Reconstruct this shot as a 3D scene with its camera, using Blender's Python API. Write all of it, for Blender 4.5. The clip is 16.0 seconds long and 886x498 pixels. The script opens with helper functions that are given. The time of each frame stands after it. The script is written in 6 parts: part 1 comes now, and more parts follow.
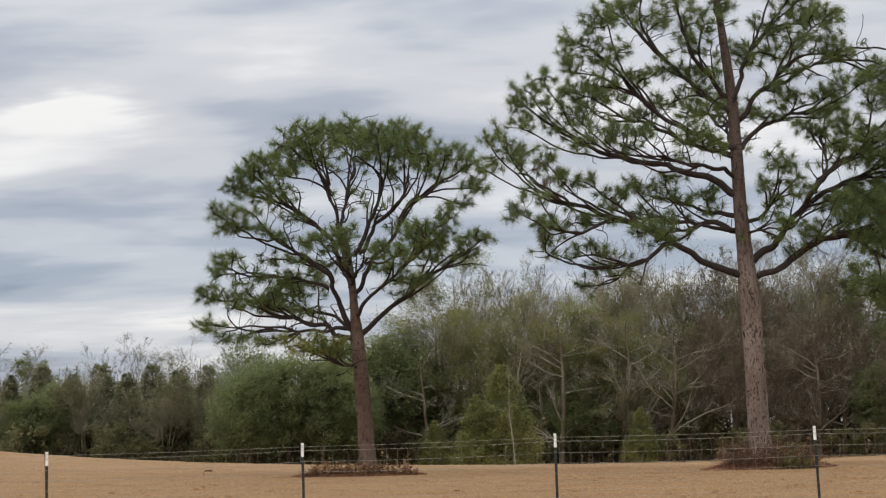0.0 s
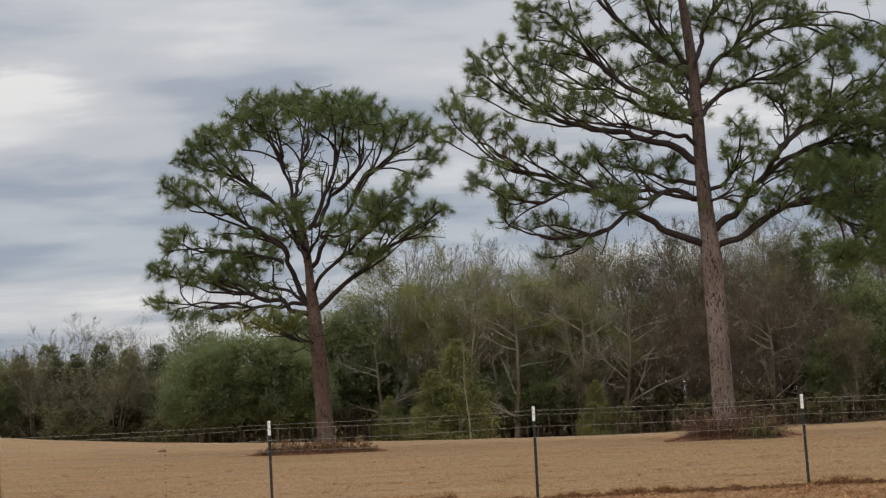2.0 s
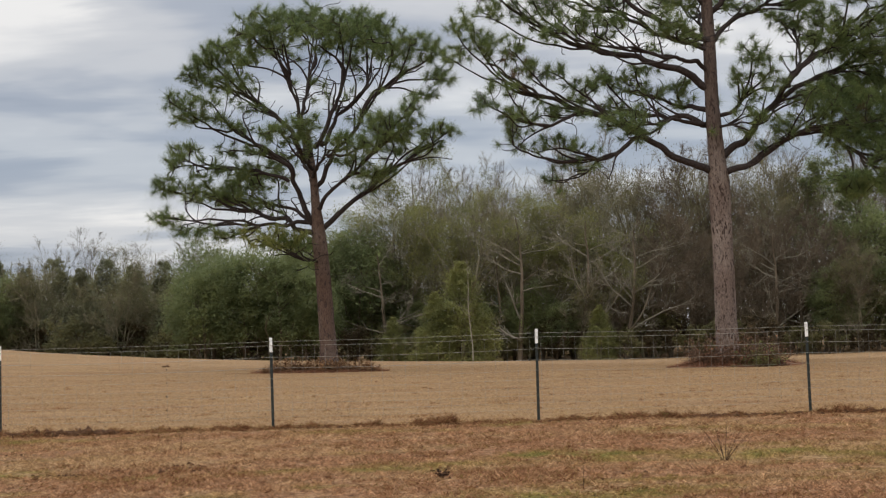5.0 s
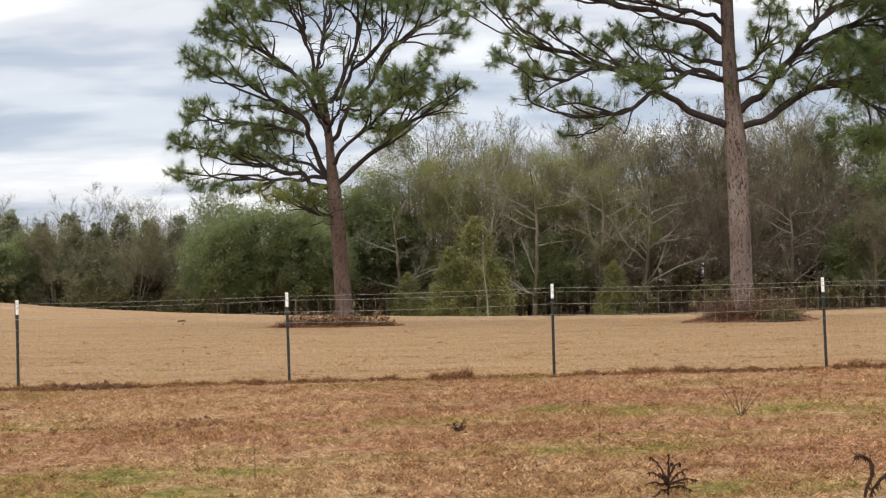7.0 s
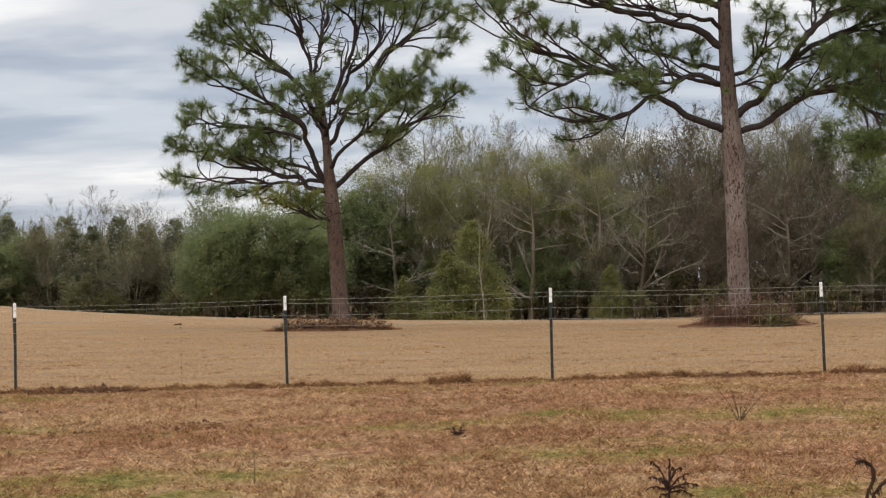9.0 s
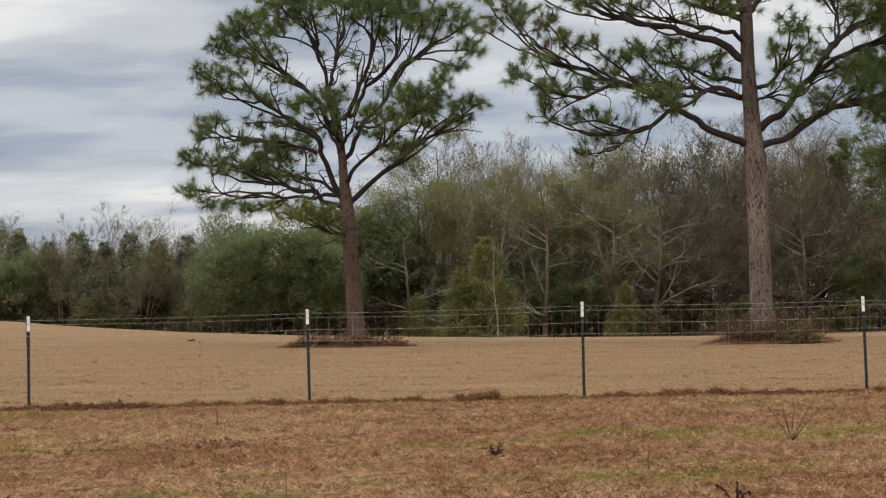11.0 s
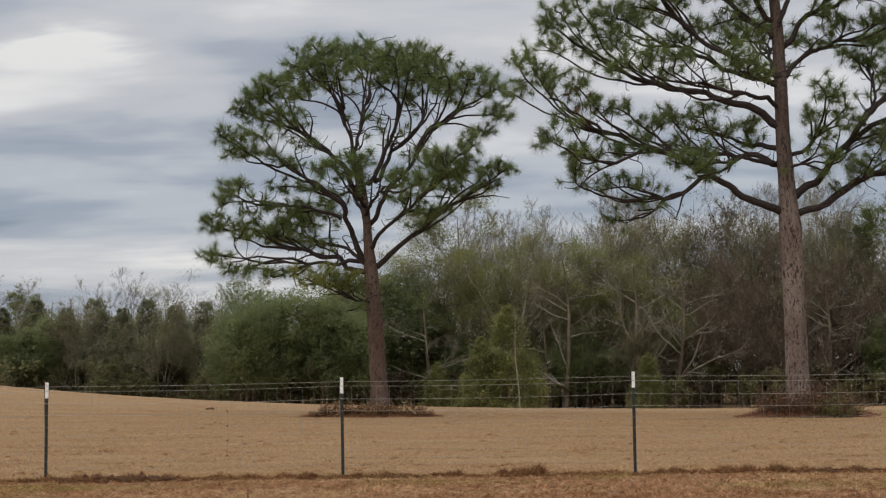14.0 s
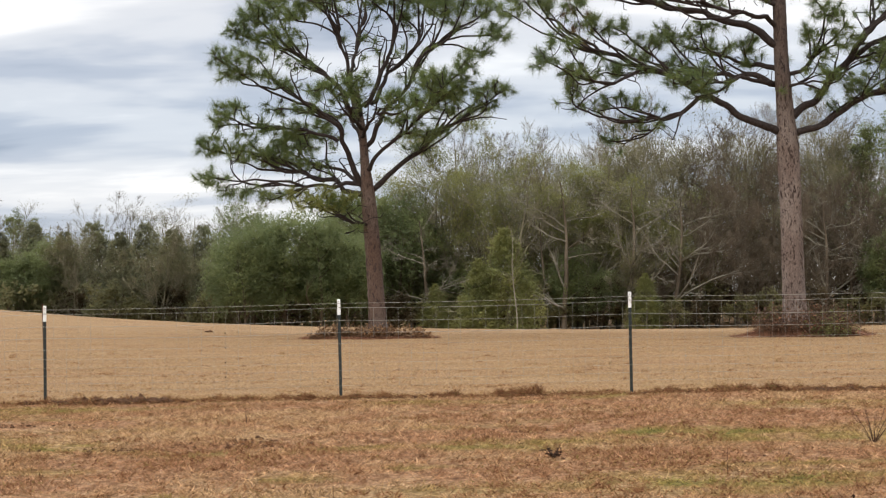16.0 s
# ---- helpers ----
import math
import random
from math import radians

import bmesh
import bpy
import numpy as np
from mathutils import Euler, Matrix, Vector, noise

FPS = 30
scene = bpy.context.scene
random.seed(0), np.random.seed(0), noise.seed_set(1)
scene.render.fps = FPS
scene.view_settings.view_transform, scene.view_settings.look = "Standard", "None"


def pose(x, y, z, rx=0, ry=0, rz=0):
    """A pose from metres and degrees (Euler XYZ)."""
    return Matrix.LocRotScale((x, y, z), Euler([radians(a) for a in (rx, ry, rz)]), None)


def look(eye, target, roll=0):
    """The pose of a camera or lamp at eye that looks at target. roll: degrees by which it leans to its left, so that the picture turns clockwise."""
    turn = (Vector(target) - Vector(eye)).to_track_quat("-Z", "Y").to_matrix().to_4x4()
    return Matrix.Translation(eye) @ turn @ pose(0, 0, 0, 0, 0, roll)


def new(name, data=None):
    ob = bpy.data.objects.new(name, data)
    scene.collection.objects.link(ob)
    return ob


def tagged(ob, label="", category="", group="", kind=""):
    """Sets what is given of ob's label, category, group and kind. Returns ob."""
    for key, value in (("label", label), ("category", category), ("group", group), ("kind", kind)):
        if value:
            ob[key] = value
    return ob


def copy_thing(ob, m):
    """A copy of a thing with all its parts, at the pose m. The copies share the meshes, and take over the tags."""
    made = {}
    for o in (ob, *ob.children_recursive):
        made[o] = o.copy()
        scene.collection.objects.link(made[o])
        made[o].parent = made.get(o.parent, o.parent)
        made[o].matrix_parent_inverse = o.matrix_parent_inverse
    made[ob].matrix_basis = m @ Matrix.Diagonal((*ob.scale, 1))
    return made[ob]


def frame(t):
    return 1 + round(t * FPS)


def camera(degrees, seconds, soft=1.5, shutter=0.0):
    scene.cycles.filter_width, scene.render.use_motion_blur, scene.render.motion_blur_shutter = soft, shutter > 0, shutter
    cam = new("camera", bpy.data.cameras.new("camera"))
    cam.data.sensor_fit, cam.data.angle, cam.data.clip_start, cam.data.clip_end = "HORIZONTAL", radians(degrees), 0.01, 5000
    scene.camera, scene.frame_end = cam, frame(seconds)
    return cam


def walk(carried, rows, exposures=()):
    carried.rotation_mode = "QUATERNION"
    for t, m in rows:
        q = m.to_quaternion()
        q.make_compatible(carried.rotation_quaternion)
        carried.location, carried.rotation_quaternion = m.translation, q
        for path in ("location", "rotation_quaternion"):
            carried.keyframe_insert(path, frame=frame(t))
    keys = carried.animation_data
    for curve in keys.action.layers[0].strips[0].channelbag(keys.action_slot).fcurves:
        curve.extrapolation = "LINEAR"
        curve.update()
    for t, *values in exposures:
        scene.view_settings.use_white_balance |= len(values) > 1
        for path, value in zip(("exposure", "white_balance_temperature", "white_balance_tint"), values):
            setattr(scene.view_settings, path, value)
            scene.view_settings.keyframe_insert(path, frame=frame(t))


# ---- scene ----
cam = camera(33.5, 16.0, soft=1.2)
PATH = [
    (0, (0.816, -0.535, 1.326), (0.7597, 1.4488, 1.5765), -1.90),
    (0.5, (0.742, -0.269, 1.295), (0.6954, 1.7157, 1.5412), -2.45),
    (1, (0.685, 0.040, 1.311), (0.6559, 2.0289, 1.5185), -2.36),
    (1.5, (0.513, 0.279, 1.320), (0.4932, 2.2669, 1.5356), -2.19),
    (2, (0.456, 0.460, 1.330), (0.4687, 2.4483, 1.5449), -2.86),
    (2.5, (0.501, 0.567, 1.340), (0.5015, 2.5554, 1.5560), -2.24),
    (3, (0.481, 0.589, 1.354), (0.4881, 2.5770, 1.5743), -1.80),
    (3.5, (0.468, 0.630, 1.347), (0.4824, 2.6161, 1.5844), -2.20),
    (4, (0.466, 0.611, 1.346), (0.4755, 2.5961, 1.5870), -2.01),
    (4.5, (0.461, 0.631, 1.339), (0.4543, 2.6196, 1.5501), -1.69),
    (5, (0.467, 0.631, 1.305), (0.4676, 2.6278, 1.4156), -1.65),
    (5.2, (0.467, 0.631, 1.305), (0.4641, 2.6292, 1.3846), -1.65),
    (5.6, (0.462, 0.636, 1.305), (0.4475, 2.6348, 1.3635), -1.63),
    (7.3, (0.450, 0.647, 1.304), (0.4262, 2.6462, 1.3542), -1.56),
    (7.5, (0.450, 0.647, 1.304), (0.4239, 2.6461, 1.3565), -1.56),
    (8, (0.450, 0.645, 1.303), (0.4242, 2.6437, 1.3610), -1.56),
    (8.5, (0.447, 0.645, 1.305), (0.4202, 2.6436, 1.3612), -1.48),
    (9, (0.416, 0.660, 1.303), (0.4006, 2.6595, 1.3585), -1.44),
    (9.2, (0.386, 0.668, 1.299), (0.3814, 2.6671, 1.3515), -1.44),
    (11.3, (0.103, 1.484, 1.248), (0.0711, 3.4822, 1.3293), -1.37),
    (11.5, (0.053, 1.565, 1.245), (0.0276, 3.5633, 1.3260), -1.70),
    (12, (-0.038, 1.842, 1.257), (-0.0865, 3.8334, 1.4393), -1.72),
    (12.5, (-0.084, 2.034, 1.246), (-0.1258, 4.0265, 1.4157), -1.59),
    (13, (-0.211, 2.268, 1.249), (-0.2691, 4.2585, 1.4308), -1.61),
    (13.5, (-0.252, 2.389, 1.257), (-0.3052, 4.3792, 1.4493), -1.53),
    (14, (-0.197, 2.429, 1.250), (-0.2457, 4.4213, 1.4243), -0.87),
    (14.5, (-0.179, 2.435, 1.238), (-0.2270, 4.4319, 1.3440), -0.88),
    (15, (-0.178, 2.458, 1.235), (-0.2289, 4.4552, 1.3211), -0.94),
    (15.5, (-0.177, 2.456, 1.239), (-0.2287, 4.4540, 1.3214), -0.97),
    (16, (-0.181, 2.450, 1.238), (-0.2286, 4.4486, 1.3070), -1.17),
]
EXPOSURES = [(0.0, -0.15), (0.4, -0.45), (1.0, -0.42), (2.5, -0.38), (3.5, -0.32), (4.5, -0.3), (5.2, -0.2), (7.3, 0.3), (7.6, 0.3), (8.4, 0.0), (9.0, 0.0), (11.3, -0.25), (12.0, -0.25), (12.6, -0.45), (13.3, -0.4), (14.2, -0.4), (14.6, -0.25), (15.0, 0.26), (15.5, 0.26), (16.0, 0.22)]

walk(cam, [(t, look(eye, target, roll)) for t, eye, target, roll in PATH], EXPOSURES)

# ---- sky and sun ----
world = bpy.data.worlds.new("overcast_sky")
world.use_nodes = True
scene.world = world
W = world.node_tree.nodes
WL = world.node_tree.links
W.clear()


def wmath(op, a, b=None, c=None):
    n = W.new("ShaderNodeMath")
    n.operation = op
    for k, v in enumerate((a, b, c)):
        if v is None:
            continue
        if isinstance(v, (int, float)):
            n.inputs[k].default_value = v
        else:
            WL.new(v, n.inputs[k])
    return n.outputs[0]


def wramp(fac, stops, smooth=True):
    n = W.new("ShaderNodeValToRGB")
    if smooth:
        n.color_ramp.interpolation = "EASE"
    while len(n.color_ramp.elements) < len(stops):
        n.color_ramp.elements.new(0.5)
    for e, (p, c) in zip(n.color_ramp.elements, stops):
        e.position, e.color = p, (*c, 1)
    WL.new(fac, n.inputs[0])
    return n.outputs[0]


def wnoise(vec, scale, detail, rough, dist=0.0):
    n = W.new("ShaderNodeTexNoise")
    n.inputs["Scale"].default_value = scale
    n.inputs["Detail"].default_value = detail
    n.inputs["Roughness"].default_value = rough
    n.inputs["Distortion"].default_value = dist
    WL.new(vec, n.inputs["Vector"])
    return n.outputs["Fac"]


def wmix(fac, a, b, mode="MIX"):
    n = W.new("ShaderNodeMix")
    n.data_type, n.blend_type = "RGBA", mode
    for k, v in ((0, fac), (6, a), (7, b)):
        if isinstance(v, (int, float)):
            n.inputs[k].default_value = v
        elif isinstance(v, tuple):
            n.inputs[k].default_value = (*v, 1)
        else:
            WL.new(v, n.inputs[k])
    return n.outputs[2]


tc = W.new("ShaderNodeTexCoord")
sep = W.new("ShaderNodeSeparateXYZ")
WL.new(tc.outputs["Generated"], sep.inputs[0])
up = wmath("MAXIMUM", sep.outputs[2], 0.0)
# a flat cloud deck seen from below: streets of cloud stretch out towards the horizon
den = wmath("ADD", up, 0.17)
comb = W.new("ShaderNodeCombineXYZ")
WL.new(wmath("MULTIPLY", wmath("DIVIDE", sep.outputs[0], den), 0.72), comb.inputs[0])
WL.new(wmath("MULTIPLY", wmath("DIVIDE", sep.outputs[1], den), 1.3), comb.inputs[1])
big = wnoise(comb.outputs[0], 0.8, 3.0, 0.5, 0.15)
fine = wnoise(comb.outputs[0], 2.4, 4.5, 0.5, 0.2)
deck = wmath("ADD", wmath("MULTIPLY", big, 0.50), wmath("MULTIPLY", fine, 0.50))
across = wmath("DIVIDE", sep.outputs[0], wmath("MAXIMUM", sep.outputs[1], 0.05))


def opening(az, el, wide, tall, ragged=0.0):
    """How thin the deck is round one direction, with a torn edge."""
    dx = wmath("DIVIDE", wmath("SUBTRACT", across, math.tan(radians(az))), wide)
    dz = wmath("DIVIDE", wmath("SUBTRACT", sep.outputs[2], math.sin(radians(el))), tall)
    d2 = wmath("ADD", wmath("MULTIPLY", dx, dx), wmath("MULTIPLY", dz, dz))
    if ragged:
        d2 = wmath("ADD", d2, wmath("MULTIPLY", wmath("SUBTRACT", torn, 0.5), ragged))
    return wmath("EXPONENT", wmath("MULTIPLY", d2, -1.0))


torn = wnoise(comb.outputs[0], 5.5, 4.0, 0.6, 0.4)
deck = wmath("ADD", deck, wmath("MULTIPLY", opening(-16, 12.9, 0.13, 0.05), 0.10))
deck = wmath("ADD", deck, wmath("MULTIPLY", opening(-16.2, 12.8, 0.05, 0.014, 5.0), 0.14))
deck = wmath("ADD", deck, wmath("MULTIPLY", opening(11, 14, 0.2, 0.07), 0.045))
cloud = wramp(deck, [(0.36, (0.34, 0.395, 0.495)), (0.46, (0.52, 0.565, 0.655)), (0.54, (0.74, 0.76, 0.805)), (0.66, (1.1, 1.09, 1.08))])
# the deck is thinner low over the trees and again higher up
lift = wramp(up, [(0.0, (1.12, 1.09, 1.06)), (0.075, (1.05, 1.03, 1.01)), (0.115, (0.86, 0.89, 0.92)), (0.20, (0.98, 0.97, 0.96)), (0.30, (1.1, 1.09, 1.07)), (1.0, (3.5, 3.4, 3.25))])
cloud = wmix(1.0, cloud, lift, "MULTIPLY")
SUN_EL, SUN_AZ = radians(34), radians(-150)
sky = W.new("ShaderNodeTexSky")
sky.sky_type, sky.sun_disc, sky.sun_elevation, sky.sun_rotation = "NISHITA", False, SUN_EL, SUN_AZ
thin = wmix(1.0, sky.outputs[0], (0.1, 0.1, 0.1), "MULTIPLY")
bg = W.new("ShaderNodeBackground")
WL.new(wmix(0.9, thin, cloud), bg.inputs[0])
bg.inputs[1].default_value = 1.0
wo = W.new("ShaderNodeOutputWorld")
WL.new(bg.outputs[0], wo.inputs[0])

sun_data = bpy.data.lights.new("sun", "SUN")
sun_data.energy, sun_data.angle, sun_data.color = 1.5, radians(60), (1.0, 0.94, 0.85)
sun = new("sun", sun_data)
sun.matrix_world = look((math.sin(SUN_AZ) * math.cos(SUN_EL) * 50, math.cos(SUN_AZ) * math.cos(SUN_EL) * 50, math.sin(SUN_EL) * 50), (0, 0, 0))

# ---- materials ----


class Nodes:
    """Short hand for building a node material."""

    def __init__(self, name, rough=0.8, spec=0.3):
        self.mat = bpy.data.materials.new(name)
        self.mat.use_nodes = True
        self.n, self.l = self.mat.node_tree.nodes, self.mat.node_tree.links
        self.b = self.n["Principled BSDF"]
        self.b.inputs["Roughness"].default_value = rough
        self.b.inputs["Specular IOR Level"].default_value = spec
        self.tc = self.n.new("ShaderNodeTexCoord")

    def put(self, sock, v):
        if isinstance(v, (int, float)):
            sock.default_value = v
        elif isinstance(v, tuple):
            sock.default_value = (*v, 1) if len(v) == 3 and sock.type == "RGBA" else v
        else:
            self.l.new(v, sock)

    def coords(self, scale=(1, 1, 1), kind="Object"):
        m = self.n.new("ShaderNodeMapping")
        m.inputs["Scale"].default_value = scale
        self.l.new(self.tc.outputs[kind], m.inputs[0])
        return m.outputs[0]

    def noise(self, vec, scale, detail=4.0, rough=0.55, dist=0.0):
        t = self.n.new("ShaderNodeTexNoise")
        t.inputs["Scale"].default_value, t.inputs["Detail"].default_value = scale, detail
        t.inputs["Roughness"].default_value, t.inputs["Distortion"].default_value = rough, dist
        self.l.new(vec, t.inputs["Vector"])
        return t.outputs["Fac"]

    def math(self, op, a, b=0.0):
        m = self.n.new("ShaderNodeMath")
        m.operation = op
        self.put(m.inputs[0], a), self.put(m.inputs[1], b)
        return m.outputs[0]

    def ramp(self, fac, *stops):
        r = self.n.new("ShaderNodeValToRGB")
        while len(r.color_ramp.elements) < len(stops):
            r.color_ramp.elements.new(0.5)
        for e, (p, c) in zip(r.color_ramp.elements, stops):
            e.position, e.color = p, (*c, 1)
        self.l.new(fac, r.inputs[0])
        return r.outputs[0]

    def mask(self, fac, lo, hi):
        m = self.n.new("ShaderNodeMapRange")
        m.interpolation_type = "SMOOTHSTEP"
        m.inputs[1].default_value, m.inputs[2].default_value = lo, hi
        self.l.new(fac, m.inputs[0])
        return m.outputs[0]

    def mix(self, fac, a, b, mode="MIX"):
        m = self.n.new("ShaderNodeMix")
        m.data_type, m.blend_type = "RGBA", mode
        self.put(m.inputs[0], fac), self.put(m.inputs[6], a), self.put(m.inputs[7], b)
        return m.outputs[2]

    def island(self):
        return self.n.new("ShaderNodeNewGeometry").outputs["Random Per Island"]

    def random(self):
        return self.n.new("ShaderNodeObjectInfo").outputs["Random"]

    def color(self, c):
        self.put(self.b.inputs["Base Color"], c)
        return self

    def bump(self, height, strength=0.5, distance=0.02):
        u = self.n.new("ShaderNodeBump")
        u.inputs["Strength"].default_value, u.inputs["Distance"].default_value = strength, distance
        self.l.new(height, u.inputs["Height"])
        self.l.new(u.outputs[0], self.b.inputs["Normal"])
        return self

    def thin(self, c, amount=0.35):
        """Lets light through, as leaves and blades do."""
        t = self.n.new("ShaderNodeBsdfTranslucent")
        m = self.n.new("ShaderNodeMixShader")
        m.inputs[0].default_value = amount
        self.put(t.inputs[0], c)
        out = self.n["Material Output"]
        self.l.new(self.b.outputs[0], m.inputs[1])
        self.l.new(t.outputs[0], m.inputs[2])
        self.l.new(m.outputs[0], out.inputs[0])
        return self


def grass_color(k, blades, spread=1.0):
    """Straw, red-brown dead grass and some green, by patches over the ground; the mown strip on the near side of the fence is redder."""
    g = k.n.new("ShaderNodeNewGeometry")
    pos = g.outputs["Position"]
    m = k.n.new("ShaderNodeMapping")
    m.inputs["Scale"].default_value = (1, 1.0, 0)
    k.l.new(pos, m.inputs[0])
    v = m.outputs[0]
    flat = k.n.new("ShaderNodeMapping")
    flat.inputs["Scale"].default_value = (0.45, 1.1, 0)
    k.l.new(pos, flat.inputs[0])
    s = k.n.new("ShaderNodeSeparateXYZ")
    k.l.new(pos, s.inputs[0])
    broad = k.noise(flat.outputs[0], 0.42, 3.0, 0.55, 0.4)
    mid = k.noise(v, 1.6, 4.0, 0.6)
    small = k.noise(v, 9.0, 3.0, 0.6)
    straw = k.ramp(small, (0.34, (0.265, 0.158, 0.074)), (0.5, (0.435, 0.284, 0.150)), (0.66, (0.60, 0.415, 0.236)))
    streak = k.n.new("ShaderNodeMapping")
    streak.inputs["Scale"].default_value = (0.16, 0.9, 0)
    k.l.new(pos, streak.inputs[0])
    lines = k.noise(streak.outputs[0], 1.1, 5.0, 0.6, 0.3)
    tan = k.ramp(lines, (0.32, (0.335, 0.212, 0.108)), (0.5, (0.430, 0.284, 0.153)), (0.68, (0.500, 0.345, 0.192)))
    red = k.ramp(small, (0.34, (0.165, 0.076, 0.037)), (0.5, (0.365, 0.192, 0.102)), (0.66, (0.53, 0.320, 0.185)))
    green = k.ramp(small, (0.34, (0.185, 0.138, 0.036)), (0.66, (0.390, 0.298, 0.098)))
    lush = k.ramp(small, (0.36, (0.105, 0.125, 0.025)), (0.64, (0.225, 0.235, 0.060)))
    near = k.mask(k.math("ADD", s.outputs[1], k.math("MULTIPLY", mid, 1.0)), 22.3, 21.6)
    redness = k.mask(k.math("ADD", k.math("MULTIPLY", broad, 0.6), k.math("MULTIPLY", mid, 0.4)), 0.40, 0.56)
    far_patch = k.math("MULTIPLY", k.mask(broad, 0.50, 0.72), 0.30)
    redamt = k.math("ADD", k.math("MULTIPLY", k.math("MULTIPLY", redness, near), 0.85), k.math("MULTIPLY", far_patch, k.math("SUBTRACT", 1.0, near)))
    col = k.mix(redamt, k.mix(near, k.mix(0.45, tan, straw), straw), red)
    def drifts(spots):
        """Soft-edged areas of the strip, each (x, y, half width, half depth)."""
        total = 0.0
        for cx, cy, rx, ry in spots:
            dx = k.math("DIVIDE", k.math("SUBTRACT", s.outputs[0], cx), rx)
            dy = k.math("DIVIDE", k.math("SUBTRACT", s.outputs[1], cy), ry)
            d2 = k.math("ADD", k.math("MULTIPLY", dx, dx), k.math("MULTIPLY", dy, dy))
            total = k.math("ADD", total, k.math("EXPONENT", k.math("MULTIPLY", d2, -1.0)))
        return k.math("MINIMUM", total, 1.0)

    grown = drifts([(1.9, 16.5, 0.75, 0.45), (3.9, 15.8, 1.4, 0.7), (2.7, 10.65, 0.8, 0.3), (-0.75, 14.05, 0.45, 0.3), (-1.55, 13.6, 0.45, 0.35), (-2.5, 12.2, 1.1, 0.6), (-3.85, 15.95, 0.3, 0.2), (-0.17, 15.9, 0.22, 0.15), (-3.5, 21.3, 0.5, 0.25), (-2.2, 21.5, 0.4, 0.2)])
    worn = drifts([(1.15, 14.4, 1.0, 0.7), (2.5, 11.9, 0.8, 0.5), (-2.5, 15.6, 0.8, 1.0), (0.3, 12.2, 0.9, 0.8), (0.3, 16.9, 0.6, 0.3), (0.6, 18.6, 2.2, 0.7), (4.2, 18.6, 1.5, 0.8), (-1.2, 18.0, 1.5, 0.8)])
    col = k.mix(k.math("MULTIPLY", k.math("MULTIPLY", worn, k.mask(mid, 0.34, 0.58)), 0.6), col, red)
    gb = k.noise(flat.outputs[0], 0.55, 3.0, 0.6, 0.2)
    gb = k.math("ADD", k.math("SUBTRACT", gb, 0.04), k.math("SUBTRACT", k.math("MULTIPLY", grown, 0.24), k.math("MULTIPLY", worn, 0.08)))
    gpatch = k.math("MULTIPLY", k.mask(gb, 0.44, 0.62), k.mask(mid, 0.30, 0.58))
    greenamt = k.math("MULTIPLY", gpatch, k.math("ADD", k.math("MULTIPLY", near, 0.8), 0.10))
    col = k.mix(greenamt, col, green)
    spots = k.math("MULTIPLY", k.mask(gb, 0.54, 0.66), k.mask(mid, 0.50, 0.62))
    col = k.mix(k.math("MULTIPLY", spots, k.math("MULTIPLY", near, 0.58)), col, lush)
    if blades:
        r = k.island()
        lo, hi = 1 - 0.5 * spread, 1 + 0.5 * spread
        col = k.mix(1.0, col, k.ramp(r, (0.0, (lo, lo * 0.93, lo * 0.86)), (0.5, (1.0, 0.98, 0.95)), (1.0, (hi, hi * 0.99, hi * 0.97))), "MULTIPLY")
    return col, small, mid


k = Nodes("ground_soil_and_grass", 0.95, 0.1)
col, small, mid = grass_color(k, False)
thatch_tone = k.ramp(k.noise(k.coords((1, 1, 1)), 26.0, 4.0, 0.7), (0.34, (0.32, 0.28, 0.25)), (0.66, (1.0, 0.98, 0.96)))
k.color(k.mix(1.0, col, thatch_tone, "MULTIPLY"))
k.bump(k.noise(k.coords((1, 1, 1)), 22.0, 4.0, 0.7), 0.8, 0.05)
GROUND = k.mat

k = Nodes("dry_grass_blades", 0.75, 0.2)
col, _, _ = grass_color(k, True, 1.25)
k.color(col).thin(col, 0.3)
BLADES = k.mat

k = Nodes("pasture_blades", 0.8, 0.15)
col, _, _ = grass_color(k, True, 0.45)
k.color(col).thin(col, 0.4)
PASTURE = k.mat

k = Nodes("dead_red_brown_grass", 0.85, 0.15)
c = k.ramp(k.island(), (0.0, (0.11, 0.046, 0.020)), (0.45, (0.27, 0.130, 0.060)), (0.8, (0.44, 0.25, 0.13)), (1.0, (0.22, 0.17, 0.05)))
k.color(c).thin(c, 0.2)
DEADGRASS = k.mat

k = Nodes("dark_row_grass", 0.85, 0.15)
c = k.ramp(k.island(), (0.0, (0.07, 0.027, 0.012)), (0.5, (0.195, 0.085, 0.036)), (0.85, (0.33, 0.18, 0.085)), (1.0, (0.16, 0.14, 0.04)))
k.color(c).thin(c, 0.15)
ROWGRASS = k.mat

k = Nodes("turned_soil", 0.95, 0.1)
g = k.noise(k.coords((1, 1, 1)), 30.0, 4.0, 0.65)
k.color(k.ramp(g, (0.35, (0.042, 0.020, 0.010)), (0.55, (0.088, 0.044, 0.022)), (0.7, (0.17, 0.095, 0.05))))
k.bump(g, 0.7, 0.02)
CLOD = k.mat

k = Nodes("needle_bed", 0.95, 0.1)
g = k.noise(k.coords((1, 1, 1)), 16.0, 5.0, 0.7)
k.color(k.ramp(g, (0.35, (0.095, 0.042, 0.024)), (0.5, (0.20, 0.092, 0.052)), (0.65, (0.30, 0.165, 0.095))))
k.bump(g, 0.8, 0.05)
BED = k.mat

